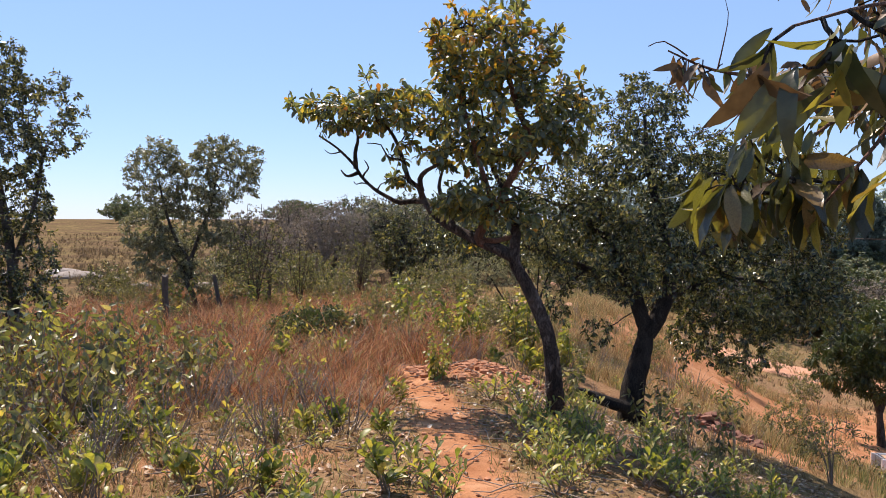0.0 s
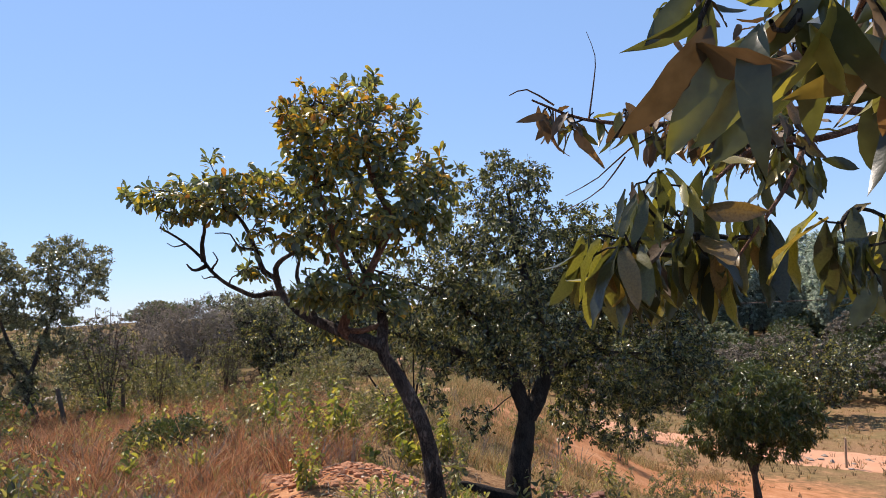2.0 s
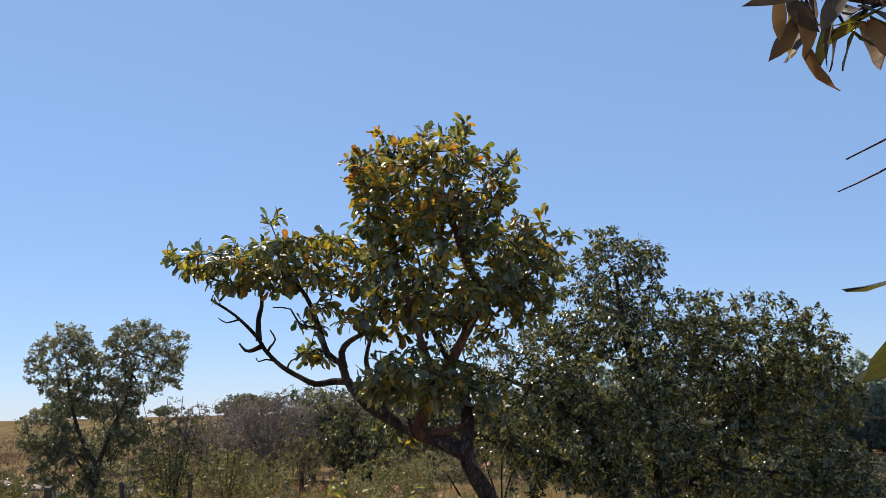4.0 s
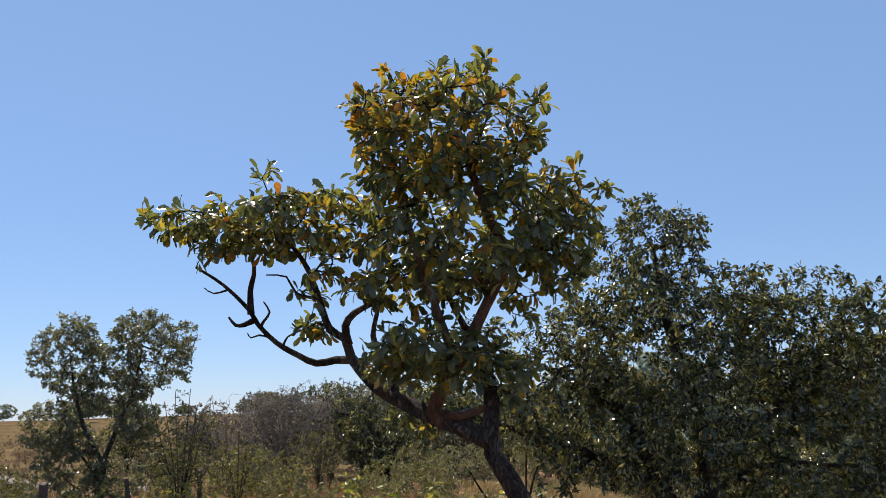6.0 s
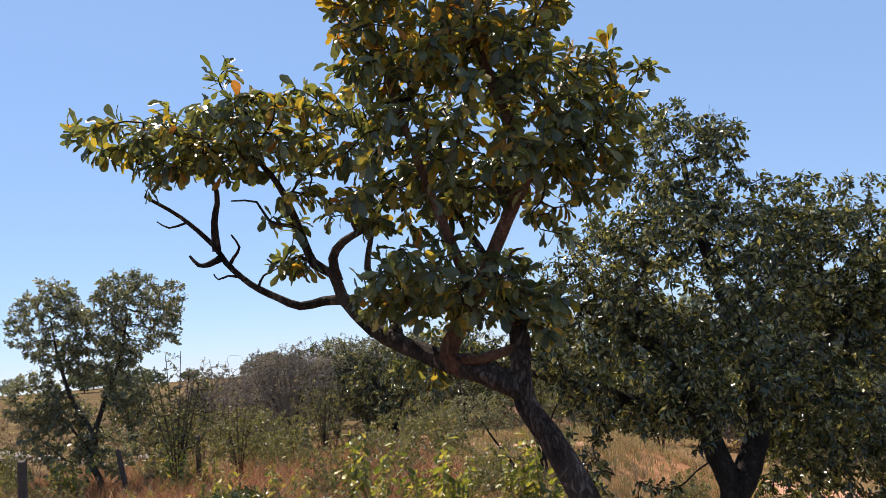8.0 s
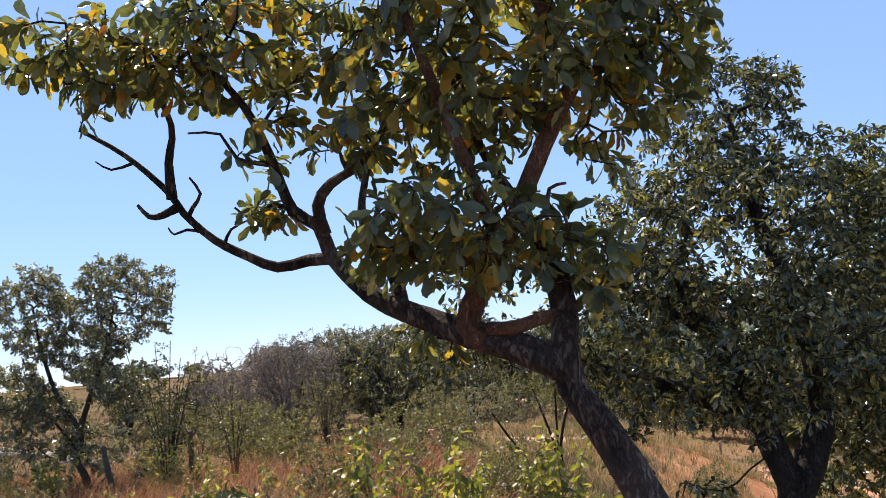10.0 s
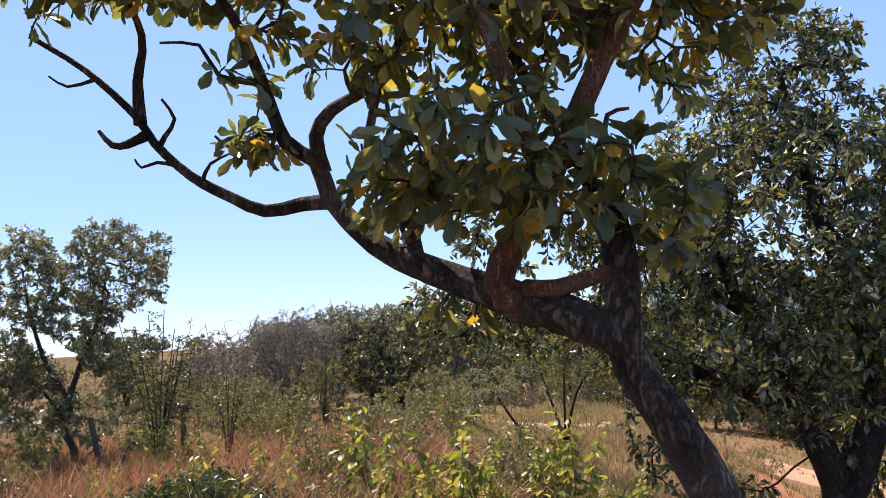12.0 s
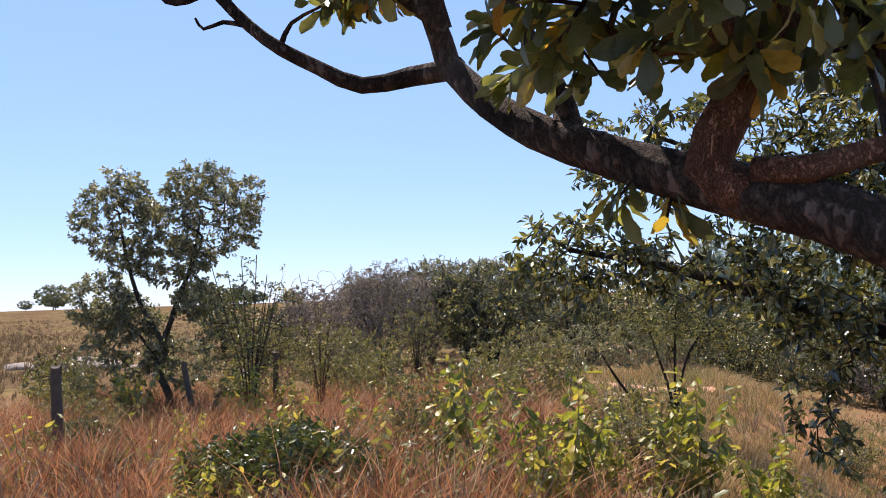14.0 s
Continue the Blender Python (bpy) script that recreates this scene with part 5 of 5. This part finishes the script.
def sticks():
    rng = np.random.default_rng(62)
    lines = []
    for i in range(900):
        x, y, a = rng.uniform(-4, 5), rng.uniform(4.2, 13), rng.uniform(0, 6.28)
        L = rng.uniform(0.12, 0.6)
        p = np.array([(x + s * L * math.cos(a) + rng.normal() * 0.01, y + s * L * math.sin(a) + rng.normal() * 0.01, 0) for s in (0, 0.33, 0.66, 1)])
        p[:, 2] = ground(p[:, 0], p[:, 1]) + 0.008 + rng.uniform(0, 0.05, 4)
        r = rng.uniform(0.002, 0.007)
        lines.append((p, np.array([r, r, r * 0.8, r * 0.4])))
    thing("fallen_twig_litter", "grey dead twigs scattered on the soil", "twigs", kind="stuff", data=wood("sticks", lines, 5, TWIG))


sticks()


def stones(name, label, seed, n, sample, lo, hi, material):
    rng = np.random.default_rng(seed)
    ico = bmesh.new()
    bmesh.ops.create_icosphere(ico, subdivisions=1, radius=1)
    ico.verts.ensure_lookup_table()
    V = np.array([v.co[:] for v in ico.verts])
    F = np.array([[v.index for v in f.verts] for f in ico.faces])
    ico.free()
    P, Q, k = [], [], 0
    for i in range(n):
        x, y = sample(rng)
        s = rng.uniform(lo, hi)
        v = V * (1 + 0.25 * rng.normal(size=(len(V), 1)).clip(-1.2, 1.2)) * s * np.array([1, rng.uniform(0.6, 1), rng.uniform(0.45, 0.8)])
        c, d = math.cos(i), math.sin(i)
        v = np.stack([v[:, 0] * c - v[:, 1] * d + x, v[:, 0] * d + v[:, 1] * c + y, v[:, 2] + gz(x, y) + s * 0.2], -1)
        P.append(v)
        Q.append(F + k)
        k += len(v)
    thing(name, label, "stones", kind="stuff", data=mesh_of(name, np.vstack(P), np.vstack(Q), material))


stones("soil_clods", "crumbled clods of red soil", 63, 900, lambda r: (r.normal() * 1.1 + 0.25, r.uniform(4.3, 12.5)), 0.006, 0.035, CLOD)
stones("roadside_rubble", "pale stones along the road edge", 64, 120, lambda r: (lambda t: (20 + 15 * t + r.normal() * 0.7, 41.5 - 8.5 * t + r.normal() * 0.7))(r.uniform(0, 1)), 0.05, 0.2, ROCK)
stones("bank_soil", "dug clods of the red bank", 65, 320, lambda r: (0.5 + r.normal() * 0.75, 11.4 + r.normal() * 0.35), 0.015, 0.07, CLOD)


# ---- fallen log under the dark tree ----
def log(name, label, pts, r0, r1, seed):
    rng = np.random.default_rng(seed)
    p = spline(pts, 0.08)
    thing(name, label, "log", p[0], data=wood(name, [(p - p[0], np.linspace(r0, r1, len(p)))], 10, BARK_B, rng, 0.14))


log("fallen_log", "charred crooked log at the foot of a tree", [(3.02, 13.25, -1.5), (2.75, 13.15, -1.4), (2.4, 13.1, -1.26), (2.08, 13.0, -1.16), (1.88, 12.97, gz(1.88, 12.97) + 0.02), (1.8, 12.95, gz(1.8, 12.95) - 0.08)], 0.1, 0.06, 1)
log("broken_branch", "short charred branch stub on the ground", [(3.1, 13.3, -1.5), (3.25, 13.15, -1.6), (3.42, 13.05, gz(3.42, 13.05) + 0.05), (3.6, 13.0, gz(3.6, 13.0) + 0.04)], 0.07, 0.015, 2)


# ---- posts, fences ----
def post_mesh(h, r, seed, material, sides=9):
    rng = np.random.default_rng(seed)
    z = np.linspace(-0.2, h, 9)
    p = np.stack([0.012 * np.sin(z * 3 + seed), 0.012 * np.cos(z * 2.2), z], -1)
    v, f = tube(p, r * (1 - 0.12 * np.linspace(0, 1, 9)), sides, rng, 0.1)
    v[-sides:, 2] += rng.uniform(-0.03, 0.03, sides)
    n = len(v)
    v = np.vstack([v, p[-1] + [0, 0, -0.01]])
    faces = f.tolist() + [[n - sides + i, n - sides + (i + 1) % sides, n] for i in range(sides)]
    return mesh_of("post", v, faces, material, False)


def wire_mesh(a, b, sag=0.04, r=0.0016):
    t = np.linspace(0, 1, 12)[:, None]
    p = np.array(a) * (1 - t) + np.array(b) * t
    p[:, 2] -= sag * 4 * (t * (1 - t))[:, 0]
    return wood("wire", [(p, np.full(12, r))], 4, WIRE)


def fence(name, label, places, h, r, lean, seed, material, wires=(0.5, 0.9)):
    rng = np.random.default_rng(seed)
    home = thing(name, label, "fence", at(*places[0]))
    o = Vector(home.location)
    tops = []
    for i, (x, y) in enumerate(places):
        ob = part("post", post_mesh(h * rng.uniform(0.92, 1.08), r * rng.uniform(0.85, 1.15), seed + i, material), home)
        ob.matrix_basis = pose(x - o.x, y - o.y, gz(x, y) - o.z, rng.normal() * lean, rng.normal() * lean)
        tops.append((x - o.x, y - o.y, gz(x, y) - o.z))
    for a, b in zip(tops[:-1], tops[1:]):
        for k in wires:
            part("wire", wire_mesh((a[0], a[1] + r, a[2] + k * h), (b[0], b[1] + r, b[2] + k * h)), home)


fence("field_fence", "old wire fence with weathered wooden posts", [(-6.0, 17.7), (-5.9, 21.9), (-5.1, 24.0), (-4.4, 28.2), (-3.4, 32.5)], 1.35, 0.07, 7.0, 71, WOOD_GREY)
fence("road_fence", "thin wire fence along the dirt road", [(44, 24.9), (36, 29.4), (29.8, 33.4), (27.2, 35.4), (24.8, 37.3), (23.4, 39.2), (20.6, 41.4), (17.4, 44.6), (14.4, 48.5)], 1.4, 0.07, 2.0, 81, WOOD_PALE)
stake = thing("wooden_stake", "pale thin wooden stake standing in dry grass", "stake", at(4.4, 12.3), data=post_mesh(0.52, 0.022, 91, WOOD_PALE))
stake2 = thing("wooden_stake", "short dark stake beside the water tank", "stake", at(12.75, 20.7), data=post_mesh(0.85, 0.08, 92, WOOD_GREY))


# ---- yard: old refrigerator, tank, boards, bricks ----
def box_mesh(sx, sy, sz, material, bevel=0.02, seg=2):
    bm = bmesh.new()
    bmesh.ops.create_cube(bm, size=1.0)
    bmesh.ops.scale(bm, vec=(sx, sy, sz), verts=bm.verts)
    if bevel:
        bmesh.ops.bevel(bm, geom=bm.edges[:], offset=bevel, segments=seg, affect="EDGES", profile=0.6)
    return from_bm("box", bm, material)


def refrigerator(x, y, turn):
    """Lying on its back with the door off: an open trough, compressor end showing."""
    home = thing("old_refrigerator", "discarded white refrigerator body lying as an open trough", "refrigerator", at(x, y))
    L, W, H, T = 1.15, 0.6, 0.46, 0.045
    for name, s, c in (("side_panel", (L, T, H), (0, -W / 2, H / 2)), ("side_panel", (L, T, H), (0, W / 2, H / 2)), ("back_panel", (L, W - T, T), (0, 0, T / 2 + 0.03)), ("top_panel", (T, W - T, H - 0.01), (L / 2 - T / 2, 0, H / 2))):
        part(name, box_mesh(*s, ENAMEL, 0.012), home).location = c
    part("machine_end", box_mesh(0.05, W - T - 0.01, H - 0.05, GREY_METAL, 0.01), home, "dark open compressor end").location = (-L / 2 + 0.12, 0, H / 2)
    for k in range(5):
        part("coil_tube", wood("coil", [(np.array([(-L / 2 + 0.07, -W / 2 + 0.1, 0.1 + k * 0.1), (-L / 2 + 0.06, 0, 0.1 + k * 0.1), (-L / 2 + 0.07, W / 2 - 0.1, 0.1 + k * 0.1)]), np.full(3, 0.008))], 6, DARK), home, "black coil tube")
    part("compressor", box_mesh(0.1, 0.22, 0.18, DARK, 0.04), home, "black compressor").location = (-L / 2 + 0.03, 0.05, 0.14)
    part("inner_panel", box_mesh(L - 0.3, W - 2 * T - 0.01, 0.012, WOOD_PALE, 0), home, "dusty tan inner panel").location = (0.06, 0, H - 0.05)
    home.matrix_basis = pose(*at(x, y, 0.0), 0, 0, turn)
    return home


refrigerator(11.5, 20.5, -4)


def tank(x, y):
    home = thing("water_tank", "dark round open water tank beside a refrigerator", "water tank", at(x, y))
    a = np.linspace(0, 2 * np.pi, 40, endpoint=False)
    prof = [(0.0, 0.0), (0.46, 0.0), (0.475, 0.04), (0.47, 0.2), (0.485, 0.22), (0.47, 0.24), (0.475, 0.46), (0.495, 0.475), (0.495, 0.5), (0.455, 0.5), (0.44, 0.4), (0.44, 0.06), (0.0, 0.06)]
    V = np.array([(r * np.cos(t), r * np.sin(t), z) for r, z in prof for t in a])
    F = [[i * 40 + j, i * 40 + (j + 1) % 40, (i + 1) * 40 + (j + 1) % 40, (i + 1) * 40 + j] for i in range(len(prof) - 1) for j in range(40)]
    part("shell", mesh_of("shell", V, F, DRUM, True), home)
    n = len(a)
    part("water", mesh_of("water", np.stack([0.445 * np.cos(a), 0.445 * np.sin(a), np.full(n, 0.38)], -1), [list(range(n))], WATER), home, "murky water")


tank(12.75, 21.3)


def boards():
    rng = np.random.default_rng(95)
    for i in range(9):
        L = rng.uniform(1.3, 3.0)
        x, y = 11.3 + rng.uniform(-1.0, 1.2), 19.2 + rng.uniform(-0.55, 0.35)
        turn = rng.uniform(-22, 14)
        c, s = math.cos(radians(turn)), math.sin(radians(turn))
        z0, z1 = gz(x - c * L / 2, y - s * L / 2), gz(x + c * L / 2, y + s * L / 2)
        ob = thing("loose_board", "weathered grey board lying on bare soil", "board", group="boards in the yard", data=box_mesh(L, rng.uniform(0.09, 0.2), 0.03, WOOD_GREY, 0.006, 1))
        ob.matrix_basis = pose(x, y, (z0 + z1) / 2 + 0.03 + 0.022 * (i % 3), 0, -math.degrees(math.atan2(z1 - z0, L)), turn)


boards()


def brick_pile(x, y):
    rng = np.random.default_rng(96)
    home = thing("brick_pile", "heap of broken red bricks in dry grass", "brick pile", at(x, y))
    me = box_mesh(0.22, 0.11, 0.07, BRICK, 0.008, 1)
    half = box_mesh(0.12, 0.11, 0.07, BRICK, 0.012, 1)
    for i in range(100):
        px, py = rng.normal() * 0.6, rng.normal() * 0.34
        hgt = max(0.02, 0.3 * math.exp(-(px ** 2 / 0.2 + py ** 2 / 0.1))) * rng.uniform(0.35, 1)
        ob = part("brick", me if i % 3 else half, home)
        ob.matrix_basis = pose(px, py, gz(x + px, y + py) - gz(x, y) + hgt, rng.uniform(-30, 30), rng.uniform(-30, 30), rng.uniform(0, 180))


brick_pile(5.25, 15.9)


def boulder(x, y, sx, sy, sz):
    bm = bmesh.new()
    bmesh.ops.create_icosphere(bm, subdivisions=3, radius=1)
    for v in bm.verts:
        v.co *= 1 + 0.22 * noise.noise(v.co * 1.4 + Vector((x, y, 0)))
        v.co = Vector((v.co.x * sx, v.co.y * sy, v.co.z * sz))
    thing("pale_boulder", "flat pale boulder in the dry field", "rock", at(x, y), data=from_bm("boulder", bm, ROCK))


boulder(-19.6, 43.5, 1.5, 0.9, 0.4)
for bx, by, bs in ((-16.8, 42.0, 0.7), (-14.2, 38.5, 0.5), (-21.5, 46, 1.1), (-11.2, 38.6, 0.6), (-12.4, 37.0, 0.45), (-23.5, 44, 0.8)):
    boulder(bx, by, bs, 0.8 * bs, 0.35 * bs)


# ---- distant trees ----
def shapes_tree(name, label, seed, h, w, leaf, lo, size, ends, x, y):
    return tree(name, label, seed,
                [local(x, y, [(0, 0, -0.3), (0.05 * w, 0, 0.4 * h), (-0.05 * w, 0, 0.75 * h)], 0.025 * h, 0.008 * h), local(x, y, [(0.03 * w, 0, 0.3 * h), (0.2 * w, 0.1 * w, 0.65 * h)], 0.015 * h, 0.006 * h)],
                low(x, y, [((0, 0, (0.5 + lo / 2) * h), (w / 2, w / 2, (0.5 - lo / 2) * h)), ((0.25 * w, 0, (lo + 0.3) * h), (0.32 * w, 0.32 * w, 0.25 * h)), ((-0.25 * w, 0.1 * w, (lo + 0.35) * h), (0.3 * w, 0.3 * w, 0.24 * h))]),
                ends, 0.05 * w, leaf, BARK_L, 14, size, 0.6, False, 0.3, 1.2, 0.3, 0.012, 0.4, size)


rng = np.random.default_rng(101)
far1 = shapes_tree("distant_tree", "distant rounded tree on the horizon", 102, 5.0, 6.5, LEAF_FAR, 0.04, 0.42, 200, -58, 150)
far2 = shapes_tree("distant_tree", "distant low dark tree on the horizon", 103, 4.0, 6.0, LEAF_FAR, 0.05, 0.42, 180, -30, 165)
for i in range(56):
    az, r = radians(rng.uniform(-52, 38)), rng.uniform(135, 260)
    s = rng.uniform(0.45, 1.1)
    x, y = r * math.sin(az), r * math.cos(az)
    copy_thing((far1, far2)[i % 2], pose(x, y, gz(x, y), 0, 0, rng.uniform(0, 360)) @ Matrix.Diagonal((s * rng.uniform(0.9, 1.5), s * 1.1, s, 1)))
wood1 = shapes_tree("woodland_tree", "dark green tree of the roadside woodland", 104, 6.0, 6.0, LEAF_B, 0.08, 0.26, 420, 33, 52)
wood2 = shapes_tree("woodland_tree", "olive brown tree of the roadside woodland", 105, 5.0, 5.5, LEAF_DRY, 0.05, 0.24, 360, 42, 55)
wood3 = shapes_tree("woodland_tree", "deep green tree of the valley woodland", 106, 5.0, 5.5, LEAF_MANGO, 0.05, 0.24, 380, 24, 60)
for i in range(120):
    t = rng.uniform(-0.1, 1)
    x, y = 20 + 62 * t + rng.normal() * 3, 64 - 24 * t + (rng.uniform(0, 1) ** 1.3) * 32
    s = rng.uniform(0.45, 0.9)
    copy_thing((wood1, wood2, wood3)[i % 3], pose(x, y, gz(x, y) - 0.1, 0, 0, rng.uniform(0, 360)) @ Matrix.Diagonal((s * 1.1, s * 1.1, s, 1)))
for x, y, s in ((-14, 58, 0.7), (-6, 55, 0.9), (1, 60, 1.0), (7, 66, 1.0), (12, 72, 1.1), (-2, 72, 1.0), (18, 76, 1.2), (5, 88, 1.0), (-18, 95, 0.8)):
    copy_thing(wood3 if x > -10 else wood2, pose(x, y, gz(x, y) - 0.1, 0, 0, rng.uniform(0, 360)) @ Matrix.Scale(s, 4))
for i in range(90):
    az, d = radians(rng.uniform(13, 52)), rng.uniform(95, 190)
    x, y = d * math.sin(az), d * math.cos(az)
    sc = rng.uniform(0.7, 1.1)
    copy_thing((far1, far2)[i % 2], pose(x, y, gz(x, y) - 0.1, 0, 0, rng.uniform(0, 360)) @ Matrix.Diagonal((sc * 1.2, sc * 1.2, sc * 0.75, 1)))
gum = shapes_tree("eucalyptus_tree", "tall pale eucalyptus beyond the woodland", 107, 10, 3.8, LEAF_GUM, 0.08, 0.34, 520, 62, 92)
for i in range(90):
    x, y = 22 + 1.15 * i + rng.normal() * 1.6, 118 - 0.75 * i + rng.normal() * 7
    s = rng.uniform(0.8, 1.25)
    copy_thing(gum, pose(x, y, gz(x, y) - 0.2, 0, 0, rng.uniform(0, 360)) @ Matrix.Scale(s, 4))

# ---- overhead cable beyond the yard ----
cable = thing("overhead_cable", "thin power cable crossing above the woodland", "cable", data=wire_mesh((20, 52, 0.6), (62, 40, 1.6), 0.8, 0.022))
